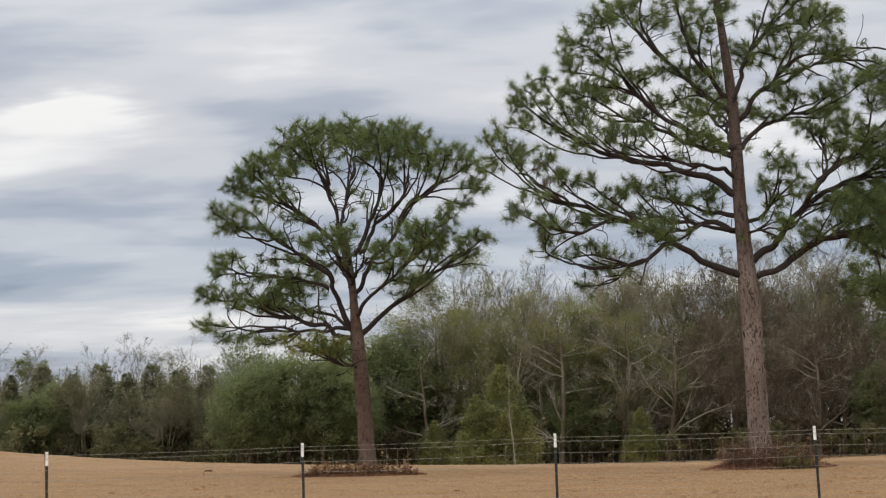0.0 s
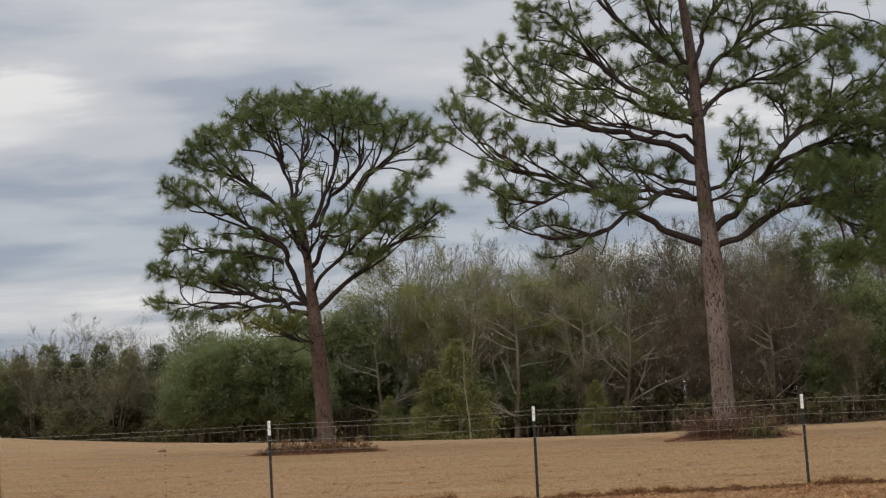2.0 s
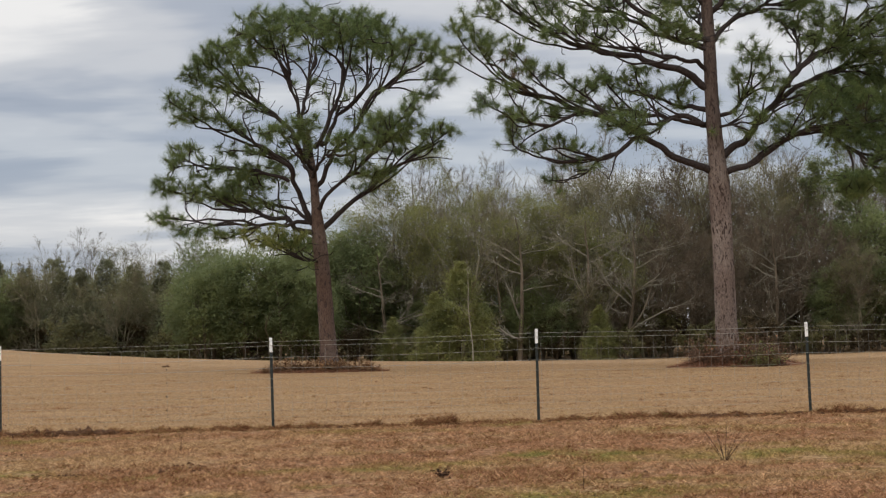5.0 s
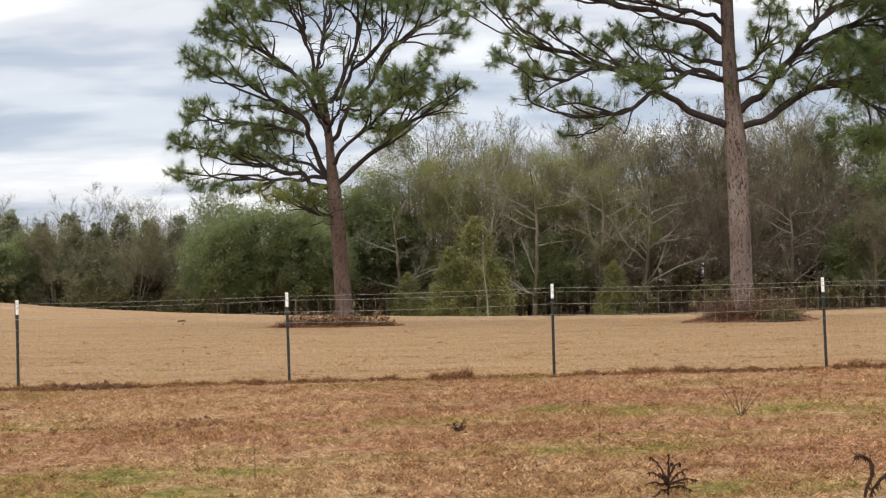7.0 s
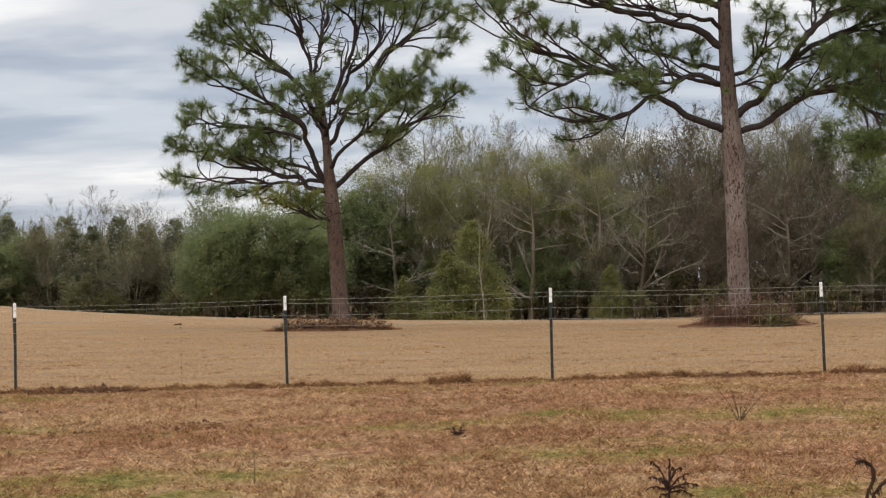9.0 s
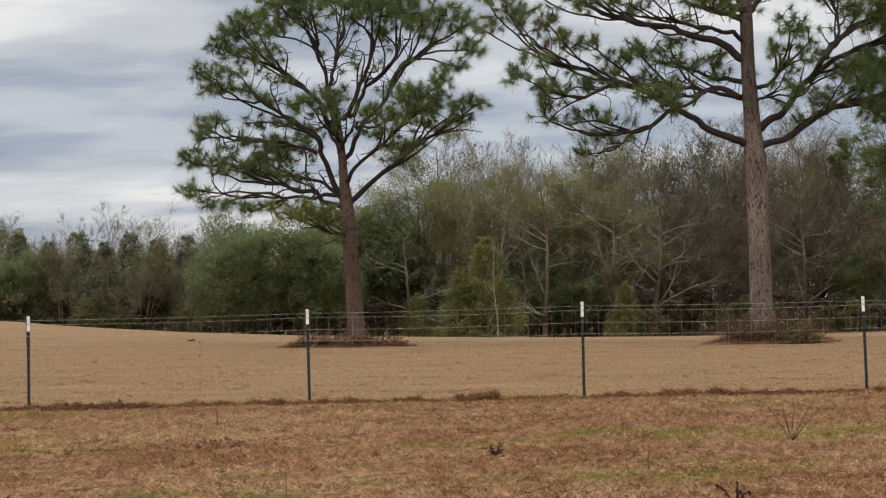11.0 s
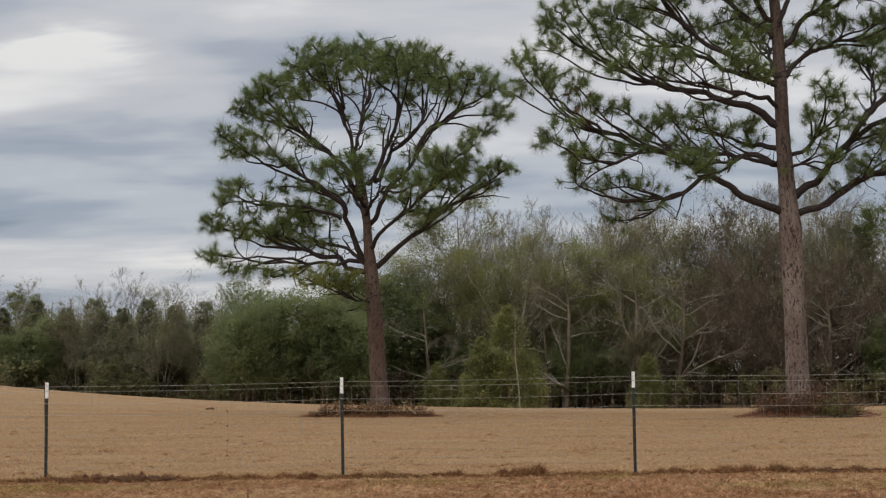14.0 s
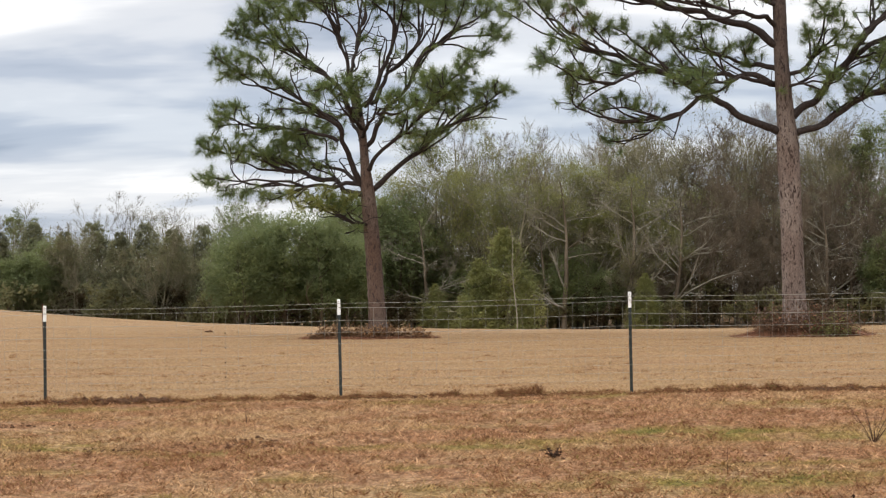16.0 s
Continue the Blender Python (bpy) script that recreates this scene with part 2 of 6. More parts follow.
k = Nodes("pine_straw", 0.85, 0.15)
c = k.ramp(k.island(), (0.0, (0.08, 0.036, 0.022)), (0.5, (0.22, 0.096, 0.054)), (1.0, (0.36, 0.19, 0.11)))
k.color(c)
STRAW = k.mat

def pine_bark(name, warm, pale):
    """Flaking plates with short dark fissures between them."""
    k = Nodes(name, 0.92, 0.15)
    plates = k.noise(k.coords((12, 12, 3.6)), 1.5, 3.0, 0.6, 0.5)
    grain = k.noise(k.coords((18, 18, 7)), 2.2, 5.0, 0.7)
    tone = k.noise(k.coords((1.4, 1.4, 0.6)), 1.0, 3.0, 0.5)
    plate = k.mix(k.mask(tone, 0.35, 0.65), warm, pale)
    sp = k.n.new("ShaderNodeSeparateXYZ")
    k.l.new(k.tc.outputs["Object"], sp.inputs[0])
    # bark turns warmer higher up; the crown's shade is painted in as darkening
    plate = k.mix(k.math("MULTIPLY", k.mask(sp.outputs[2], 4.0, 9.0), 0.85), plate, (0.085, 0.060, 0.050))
    plate = k.mix(1.0, plate, k.ramp(grain, (0.32, (0.55, 0.53, 0.51)), (0.68, (1.38, 1.36, 1.34))), "MULTIPLY")
    flake = k.noise(k.coords((9, 9, 4.2)), 1.25, 2.0, 0.5, 0.6)
    furrow = k.math("MULTIPLY", k.mask(k.math("ADD", plates, k.math("MULTIPLY", grain, 0.25)), 0.47, 0.55), k.mask(flake, 0.33, 0.41))
    k.color(k.mix(furrow, (0.062, 0.043, 0.036), plate))
    k.bump(k.math("ADD", k.math("MULTIPLY", furrow, 0.7), k.math("MULTIPLY", grain, 0.5)), 0.9, 0.05)
    return k.mat


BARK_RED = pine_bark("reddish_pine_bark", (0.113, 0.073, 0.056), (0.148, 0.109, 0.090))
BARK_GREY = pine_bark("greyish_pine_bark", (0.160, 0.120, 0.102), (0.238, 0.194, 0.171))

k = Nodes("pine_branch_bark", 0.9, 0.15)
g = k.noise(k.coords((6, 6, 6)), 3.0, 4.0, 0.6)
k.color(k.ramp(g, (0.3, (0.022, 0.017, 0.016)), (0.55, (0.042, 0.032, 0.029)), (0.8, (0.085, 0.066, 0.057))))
k.bump(g, 0.6, 0.02)
TWIG = k.mat


def leaf_material(name, dark, mid_c, light, thin=0.62, patch=0.35, tone=0.3):
    k = Nodes(name, 0.6, 0.25)
    dark, light = (tuple(m + (v - m) * tone for v, m in zip(some, mid_c)) for some in (dark, light))
    c = k.ramp(k.island(), (0.0, dark), (0.5, mid_c), (1.0, light))
    p = k.noise(k.coords((1, 1, 1)), patch, 3.0, 0.55)
    c = k.mix(1.0, c, k.ramp(p, (0.3, (0.70, 0.74, 0.72)), (0.7, (1.25, 1.18, 1.0))), "MULTIPLY")
    k.color(c).thin(c, thin)
    return k.mat


NEEDLE = leaf_material("pine_needles", (0.070, 0.100, 0.042), (0.142, 0.190, 0.074), (0.230, 0.280, 0.104), 0.45, 0.7, 1.0)
NEEDLE_BROWN = leaf_material("browned_pine_needles", (0.07, 0.05, 0.03), (0.15, 0.10, 0.05), (0.22, 0.15, 0.07), 0.2, 0.9)
NEEDLE_OLIVE = leaf_material("yellowish_pine_needles", (0.13, 0.15, 0.045), (0.215, 0.235, 0.072), (0.30, 0.31, 0.10), 0.45, 0.7, 1.0)
LEAF_DARK = leaf_material("evergreen_leaves", (0.150, 0.180, 0.088), (0.205, 0.238, 0.116), (0.265, 0.298, 0.146))
LEAF_OLIVE = leaf_material("olive_leaves", (0.145, 0.153, 0.058), (0.218, 0.224, 0.088), (0.286, 0.288, 0.124))
LEAF_CEDAR = leaf_material("cedar_leaves", (0.172, 0.180, 0.074), (0.252, 0.260, 0.106), (0.338, 0.342, 0.144))
LEAF_GREY = leaf_material("grey_green_leaves", (0.118, 0.112, 0.056), (0.180, 0.168, 0.086), (0.248, 0.228, 0.122))
# grey-green leaves, greyed further so the colour carries the distance haze
LEAF_FIR = leaf_material("fir_leaves", (0.165, 0.168, 0.105), (0.225, 0.228, 0.145), (0.285, 0.285, 0.185))
LEAF_BROWN = leaf_material("withered_leaves", (0.062, 0.046, 0.027), (0.100, 0.076, 0.046), (0.146, 0.112, 0.071))
BUSH_TAN = leaf_material("tan_bush_leaves", (0.13, 0.066, 0.032), (0.245, 0.130, 0.064), (0.36, 0.21, 0.11), 0.3, 0.35, 1.0)
BRAMBLE = leaf_material("bramble_leaves", (0.075, 0.032, 0.018), (0.185, 0.082, 0.044), (0.30, 0.155, 0.088), 0.25, 0.35, 1.0)


def wood_material(name, dark, mid_c, light):
    k = Nodes(name, 0.9, 0.15)
    r = k.noise(k.coords((1, 1, 1)), 1.3, 4.0, 0.6)
    rr = k.math("ADD", k.math("MULTIPLY", r, 0.7), k.math("MULTIPLY", k.island(), 0.3))
    k.color(k.ramp(rr, (0.25, dark), (0.5, mid_c), (0.8, light)))
    return k.mat


WOOD_GREY = wood_material("grey_bare_wood", (0.110, 0.096, 0.062), (0.185, 0.163, 0.107), (0.30, 0.268, 0.192))
WOOD_BROWN = wood_material("brown_bare_wood", (0.074, 0.057, 0.040), (0.120, 0.094, 0.066), (0.176, 0.140, 0.100))
WOOD_PALE = wood_material("pale_bare_wood", (0.12, 0.106, 0.080), (0.20, 0.178, 0.135), (0.31, 0.28, 0.22))
WEEDSTEM = wood_material("dead_bush_stems", (0.07, 0.04, 0.026), (0.13, 0.08, 0.052), (0.21, 0.14, 0.095))

k = Nodes("green_post_paint", 0.55, 0.4)
g = k.noise(k.coords((20, 20, 8)), 2.0, 4.0, 0.6)
k.color(k.ramp(g, (0.3, (0.010, 0.013, 0.012)), (0.62, (0.019, 0.025, 0.022)), (0.8, (0.055, 0.042, 0.031))))
POST = k.mat
k = Nodes("white_post_paint", 0.5, 0.4)
g = k.noise(k.coords((18, 18, 10)), 2.0, 4.0, 0.6)
k.color(k.ramp(g, (0.28, (0.55, 0.53, 0.48)), (0.5, (0.80, 0.79, 0.76)), (0.8, (0.86, 0.86, 0.84))))
WHITE = k.mat
k = Nodes("galvanised_wire", 0.5, 0.5)
k.b.inputs["Metallic"].default_value = 0.3
g = k.noise(k.coords((3, 3, 3)), 3.0, 3.0, 0.6)
k.color(k.ramp(g, (0.3, (0.21, 0.20, 0.17)), (0.7, (0.39, 0.37, 0.32))))
WIRE = k.mat
k = Nodes("rusty_steel", 0.85, 0.3)
g = k.noise(k.coords((20, 20, 6)), 3.0, 4.0, 0.6)
k.color(k.ramp(g, (0.3, (0.06, 0.03, 0.02)), (0.7, (0.17, 0.085, 0.05))))
RUST = k.mat
k = Nodes("dead_weed", 0.85, 0.2)
g = k.noise(k.coords((9, 9, 9)), 3.0, 4.0, 0.6)
k.color(k.ramp(g, (0.3, (0.022, 0.010, 0.006)), (0.6, (0.054, 0.026, 0.015)), (0.8, (0.10, 0.056, 0.034))))
WEED = k.mat

# ---- builders ----


def tri_mesh(name, verts, faces):
    """A mesh from arrays of places and of triangles or quads."""
    verts, faces = np.asarray(verts, np.float32), np.asarray(faces, np.int32)
    me = bpy.data.meshes.new(name)
    n, k = faces.shape
    me.vertices.add(len(verts))
    me.vertices.foreach_set("co", verts.ravel())
    me.loops.add(n * k)
    me.loops.foreach_set("vertex_index", faces.ravel())
    me.polygons.add(n)
    me.polygons.foreach_set("loop_start", np.arange(0, n * k, k, dtype=np.int32))
    me.polygons.foreach_set("loop_total", np.full(n, k, np.int32))
    me.update(calc_edges=True)
    return me


def part(name, me, material, parent=None, label="", smooth=False):
    """Links a mesh or a bmesh as one object under a thing or under a part."""
    if isinstance(me, bmesh.types.BMesh):
        bm, me = me, bpy.data.meshes.new(name)
        bm.to_mesh(me)
        bm.free()
    if material and not me.materials:
        me.materials.append(material)
    if smooth:
        me.polygons.foreach_set("use_smooth", np.ones(len(me.polygons), bool))
    ob = new(name, me)
    ob.parent = parent
    return tagged(ob, label)


def thing(name, x, y, z, label, category, group="", kind="", turn=0.0, size=1.0):
    ob = new(name)
    ob.empty_display_size = 0.2
    ob.matrix_world = pose(x, y, z, 0, 0, turn) @ Matrix.Diagonal((size, size, size, 1))
    return tagged(ob, label, category, group, kind)


def unit(v):
    return v / np.maximum(np.linalg.norm(v, axis=-1, keepdims=True), 1e-9)


def frames(d):
    """Two directions across each direction of d."""
    ref = np.where(np.abs(d[..., 2:3]) < 0.9, np.array([0.0, 0.0, 1.0]), np.array([1.0, 0.0, 0.0]))
    a = unit(np.cross(d, ref))
    return a, np.cross(d, a)


def tube(points, radii, sides, rough=0.0, rng=None):
    """Vertices and quads of one round limb along points."""
    p, r = np.asarray(points, float), np.asarray(radii, float)
    d = unit(np.gradient(p, axis=0))
    a, b = frames(d)
    for i in range(1, len(p)):
        a[i] = unit(a[i - 1] - d[i] * (a[i - 1] @ d[i]))
        b[i] = np.cross(d[i], a[i])
    ang = np.linspace(0, 2 * np.pi, sides, endpoint=False)
    rr = r[:, None] * np.ones(sides)
    if rough:
        rr = rr * (1 + rough * rng.normal(size=rr.shape))
    v = p[:, None] + rr[..., None] * (np.cos(ang)[None, :, None] * a[:, None] + np.sin(ang)[None, :, None] * b[:, None])
    i, j = np.meshgrid(np.arange(len(p) - 1), np.arange(sides), indexing="ij")
    q = np.stack([i * sides + j, i * sides + (j + 1) % sides, (i + 1) * sides + (j + 1) % sides, (i + 1) * sides + j], -1).reshape(-1, 4)
    return v.reshape(-1, 3), q


def tubes(chains):
    """One set of arrays from many limbs (points, radii, sides)."""
    vs, fs, n = [], [], 0
    for p, r, s in chains:
        v, f = tube(p, r, s)
        vs.append(v), fs.append(f + n)
        n += len(v)
    return np.concatenate(vs), np.concatenate(fs)


def prisms(p0, p1, r0, r1, sides=3):
    """Thin straight sticks from p0 to p1."""
    d = unit(p1 - p0)
    a, b = frames(d)
    ang = np.linspace(0, 2 * np.pi, sides, endpoint=False)
    ring = np.cos(ang)[None, :, None] * a[:, None] + np.sin(ang)[None, :, None] * b[:, None]
    v = np.concatenate([p0[:, None] + r0[:, None, None] * ring, p1[:, None] + r1[:, None, None] * ring], 1)
    n = len(p0)
    base = (np.arange(n) * 2 * sides)[:, None]
    fs = [np.concatenate([base + j, base + (j + 1) % sides, base + sides + (j + 1) % sides, base + sides + j], 1) for j in range(sides)]
    return v.reshape(-1, 3), np.concatenate(fs)


def spray(p, d, length, width, rng):
    """One flat tapered blade at each p along d."""
    n = len(p)
    side = unit(np.cross(d, rng.normal(size=(n, 3)))) * (width / 2)[:, None]
    v = np.stack([p - side, p + side, p + d * length[:, None]], 1).reshape(-1, 3)
    return v, np.arange(3 * n).reshape(-1, 3)


def leaves(p, size, rng, flat=0.4, far=False):
    """One small pointed leaf at each p; a far one is half a leaf."""
    n = len(p)
    d = unit(rng.normal(size=(n, 3)) * np.array([1, 1, 0.7]))
    a, _ = frames(d)
    s = size * rng.uniform(0.6, 1.3, n)[:, None]
    tip, mid_p = p + d * s, p + d * s * 0.4
    if far:
        v = np.stack([p - a * s * 0.1, mid_p + a * s * flat * 1.3, tip], 1).reshape(-1, 3)
        return v, np.arange(3 * n).reshape(-1, 3)
    v = np.stack([p, mid_p + a * s * flat, tip, mid_p - a * s * flat], 1).reshape(-1, 3)
    return v, np.arange(4 * n).reshape(-1, 4)


# ---- ground ----


def ground_z(x, y):
    """Height of the land: level about the fence, then a long gentle swell that rises to the west, and down to the woods behind it."""
    x, y = np.asarray(x, float), np.asarray(y, float)
    crest = -0.579 + 0.413 * np.exp(-np.clip(x, -30, 60) / 15.6)
    u = np.clip((y - 21.5) / 48.5, 0, 1)
    z = np.where(y < 21.5, -0.25 * np.clip((21.5 - y) / 21.5, 0, 1.2), u * u * crest)
    f = np.clip((y - 71.0) / 20.0, 0, 1)
    z = z - f * f * (3 - 2 * f) * (1.3 + crest)
    return z + 0.012 * np.sin(x * 1.7 + y * 0.6) * np.cos(y * 1.1 - x * 0.4)


def land():
    def steps(lo, hi, step, out):
        mid_s = np.arange(lo, hi + step / 2, step)
        far = step * np.cumsum(1.35 ** np.arange(1, 60))
        far = far[far < out]
        return np.concatenate([lo - far[::-1], mid_s, hi + far])

    xs, ys = steps(-40, 40, 1.0, 2500), steps(-6, 100, 0.6, 2500)
    gx, gy = np.meshgrid(xs, ys, indexing="ij")
    z = ground_z(gx, gy)
    i, j = np.meshgrid(np.arange(len(xs) - 1), np.arange(len(ys) - 1), indexing="ij")
    m = len(ys)
    q = np.stack([i * m + j, (i + 1) * m + j, (i + 1) * m + j + 1, i * m + j + 1], -1).reshape(-1, 4)
    ob = part("ground", tri_mesh("ground", np.stack([gx, gy, z], -1).reshape(-1, 3), q), GROUND, smooth=True)
    return tagged(ob, "dormant tan pasture grass with red-brown patches", "ground", kind="structure")


land()

# ---- pines ----


def grow(seeds, owner, pull, step, kill, rng):
    """Branches that grow from the seed points towards the points of pull. Returns places, parents, owners, and for each pull its node."""
    pos, par, own = [np.array(s) for s in seeds], [-1] * len(seeds), list(owner)
    P = np.array(pos)
    d2 = ((pull[:, None] - P[None]) ** 2).sum(-1)
    near, dist = d2.argmin(1), np.sqrt(d2.min(1))
    live, end = np.ones(len(pull), bool), np.full(len(pull), -1)
    tried = set()
    for _ in range(140):
        done = live & (dist < kill)
        end[done] = near[done]
        live &= ~done
        idx = np.nonzero(live)[0]
        if not len(idx):
            break
        fresh = []
        for node in np.unique(near[idx]):
            mine = idx[near[idx] == node]
            to = unit(pull[mine] - pos[node])
            way = to.mean(0) + rng.normal(scale=0.26, size=3)
            if np.linalg.norm(way) < 0.35 or (node, len(mine)) in tried:
                way = to[dist[mine].argmin()] + rng.normal(scale=0.1, size=3)
            tried.add((node, len(mine)))
            fresh.append(len(pos))
            pos.append(pos[node] + unit(way) * min(step, dist[mine].min()))
            par.append(node), own.append(own[node])
        F = np.array([pos[i] for i in fresh])
        d2 = ((pull[idx][:, None] - F[None]) ** 2).sum(-1)
        k, dd = d2.argmin(1), np.sqrt(d2.min(1))
        better = dd < dist[idx]
        near[idx[better]] = np.array(fresh)[k[better]]
        dist[idx[better]] = dd[better]
    end[live] = near[live]
    return np.array(pos), np.array(par), np.array(own), end


def tufts(p, axis, rng, count, length):
    """Bursts of long needles round each shoot tip."""
    n = len(p)
    a, b = frames(axis)
    th = np.radians(rng.uniform(5, 128, (n, count)))
    ph = rng.uniform(0, 2 * np.pi, (n, count))
    d = np.cos(th)[..., None] * axis[:, None] + np.sin(th)[..., None] * (np.cos(ph)[..., None] * a[:, None] + np.sin(ph)[..., None] * b[:, None])
    d = unit(d + np.array([0, 0, -0.10]))
    start = p[:, None] - axis[:, None] * rng.uniform(-0.02, 0.13, (n, count))[..., None]
    size = rng.uniform(0.8, 1.2, (n, 1)) * rng.uniform(0.7, 1.1, (n, count)) * length
    v, f = spray(start.reshape(-1, 3), d.reshape(-1, 3), size.ravel(), np.full(n * count, 0.0078), rng)
    return v, f


def pine(name, x, y, lean_pts, radii, limbs, label, seed, density, needle, bark, spacing=0.16, browned=(), forks=1.0, inner=0.3, size=1.0, foot=0.0, dead=None, dead_label="dead orange-brown needles", share=0.55, heavy=99.0):
    rng = np.random.default_rng(seed)
    tree = thing(name, x, y, float(ground_z(x, y)) + foot, label, "tree", "large pines in the field", size=size)
    # trunk: smooth run through the leaning line, flared foot, rough plates
    lp, lr = np.array(lean_pts, float), np.array(radii, float)
    hs = np.arange(-0.25, lp[-1, 2], 0.11)
    tx, ty = np.interp(hs, lp[:, 2], lp[:, 0]), np.interp(hs, lp[:, 2], lp[:, 1])
    for _ in range(6):
        tx[1:-1] = (tx[:-2] + 2 * tx[1:-1] + tx[2:]) / 4
    tr = np.interp(hs, lp[:, 2], lr)
    tr *= 1 + 0.45 * np.exp(-np.maximum(hs, 0) / 0.22)
    v, q = tube(np.stack([tx, ty, hs], 1), tr, 22, 0.022, rng)
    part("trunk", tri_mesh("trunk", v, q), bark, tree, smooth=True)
    # main limbs as seeds
    seeds, owner, explicit, pull, mass_of = [], [], [], [], []
    parents = []
    stem_pts = np.stack([tx, ty, hs], 1)
    for li, (r0, pts, masses) in enumerate(limbs):
        p = np.array(pts)
        # the foot of a limb sits in the trunk, or on the limb that it forks from
        host = np.concatenate([stem_pts, np.array(seeds)]) if seeds else stem_pts
        foot = host[((host - p[0]) ** 2 * np.array([1, 0.15, 1.6])).sum(1).argmin()]
        shift = foot - p[0]
        fade = np.linspace(1, 0, len(p))[:, None] ** 1.5
        p = np.concatenate([foot[None] - np.array([0, 0, 0.05]), p + fade * shift * np.array([0.35, 1, 0.35])])
        t = np.concatenate([[0], np.cumsum(np.linalg.norm(np.diff(p, axis=0), axis=1))])
        s = np.arange(0, t[-1] + 0.01, 0.14)
        c = np.stack([np.interp(s, t, p[:, k]) for k in range(3)], 1)
        for _ in range(3):
            c[1:-1] = (c[:-2] + 2 * c[1:-1] + c[2:]) / 4
        wob = np.cumsum(rng.normal(scale=0.03, size=c.shape), 0)
        c = c + (wob - np.linspace(0, 1, len(c))[:, None] * wob[-1]) * 1.5
        c = c[: max(3, int(len(c) * 0.93))]
        first_node = len(seeds)
        for i in range(len(c)):
            parents.append(len(seeds) - 1 if i else -1)
            seeds.append(c[i]), owner.append(li)
            explicit.append(r0 * (1 - 0.80 * (i / len(c)) ** 0.8))
        for mx, my, mz, rx, rz in masses:
            # a side branch forks off well before the clump and sweeps up into it
            m = np.array([mx, my, mz - 0.35 * rz])
            j = int(((c - m) ** 2).sum(1).argmin())
            j = int(j * (0.45 + 0.3 * rng.random()))
            t0 = unit(c[min(j + 1, len(c) - 1)] - c[max(j - 1, 0)])
            far = np.linalg.norm(m - c[j])
            if far > 0.5:
                u = np.linspace(0, 1, max(4, int(far / 0.14)))[1:, None]
                ctrl = c[j] + t0 * far * 0.5
                bend = (1 - u) ** 2 * c[j] + 2 * u * (1 - u) * ctrl + u ** 2 * m
                bend = bend + np.cumsum(rng.normal(scale=0.026, size=bend.shape), 0)
                for i, b in enumerate(bend):
                    parents.append(first_node + j if i == 0 else len(seeds) - 1)
                    seeds.append(b), owner.append(li)
                    explicit.append(min(0.042, r0 * 0.6) * (1 - 0.55 * i / len(bend)))
            n = max(6, int(density * (1.5 if mx > heavy else 1.0) * rx * rz * 3.14))
            u = unit(rng.normal(size=(n, 3))) * rng.uniform(0.1, 1.3, n)[:, None] ** 0.6
            u[:, 2] = np.where(u[:, 2] < -0.7, -0.6 * u[:, 2], u[:, 2])
            pull.append(np.array([mx, my, mz]) + u * np.array([rx, 0.8 * rx + 0.2, rz * 1.15]))
            mass_of += [1] * n
        # crooked side branches that sweep outwards and up, with thin twigs about their ends
        for s in range(int(len(c) * 0.14 * forks)):
            j = int(len(c) * rng.uniform(0.22, 0.8))
            t0 = unit(c[min(j + 2, len(c) - 1)] - c[max(j - 2, 0)])
            way = unit(t0 + rng.normal(scale=0.55, size=3) + np.array([0, 0, 0.22]))
            cur, m = c[j], int(rng.uniform(4, 10))
            for i in range(m):
                way = unit(way + rng.normal(scale=0.2, size=3) + 0.06 * t0 + np.array([0, 0, 0.05]))
                cur = cur + way * 0.13
                parents.append(first_node + j if i == 0 else len(seeds) - 1)
                seeds.append(cur), owner.append(li)
                explicit.append(min(0.034, r0 * 0.5) * (1 - 0.6 * i / m))
                if i > 1:
                    pull.append((cur + rng.normal(scale=(0.28, 0.3, 0.2), size=3) + np.array([0, 0, 0.12]))[None])
                    mass_of.append(0)
        n = int(len(c) * 0.75)
        at = c[rng.integers(len(c) // 4, len(c), n)]
        pull.append(at + rng.normal(scale=(0.5, 0.6, 0.34), size=(n, 3)) + np.array([0, 0, 0.25]))
        mass_of += [0] * n
    pull, mass_of = np.concatenate(pull), np.array(mass_of)
    # thin out tips that stand too close
    keep = []
    for i in rng.permutation(len(pull)):
        if not keep or (((pull[keep] - pull[i]) ** 2).sum(1) > spacing ** 2).all():
            keep.append(i)
    pull, leafed = pull[keep], mass_of[keep] > 0
    pos, par, own, end = grow(seeds, owner, pull, 0.13, 0.10, rng)
    par[: len(parents)] = parents
    n = len(pos)
    # thickness: what a branch carries, never less than the limb's own taper
    kids = [[] for _ in range(n)]
    for i, p in enumerate(par):
        if p >= 0:
            kids[p].append(i)
    area = np.zeros(n)
    order = list(range(n - 1, len(parents) - 1, -1)) + list(range(len(parents) - 1, -1, -1))
    for i in order:
        area[i] = max(area[i], 0.0112 ** 2.25)
        if par[i] >= 0:
            area[par[i]] += area[i]
    r = np.minimum(area ** (1 / 2.25), 0.07)
    r[: len(explicit)] = np.maximum(np.minimum(r[: len(explicit)], explicit), np.array(explicit) * 0.9)
    # chains along the thickest child
    main = [max(k, key=lambda c: (c == i + 1 and c < len(parents), c < len(parents), r[c])) if k else -1 for i, k in enumerate(kids)]
    chains = [[] for _ in limbs]
    for i in range(n):
        p = par[i]
        if p >= 0 and main[p] == i:
            continue
        run = [p, i] if p >= 0 else [i]
        while main[run[-1]] >= 0:
            run.append(main[run[-1]])
        pts, rad = pos[run].copy(), r[run].copy()
        if p >= 0:
            rad[0] = min(rad[0], rad[1] * 1.25)
        if len(run) < 2:
            continue
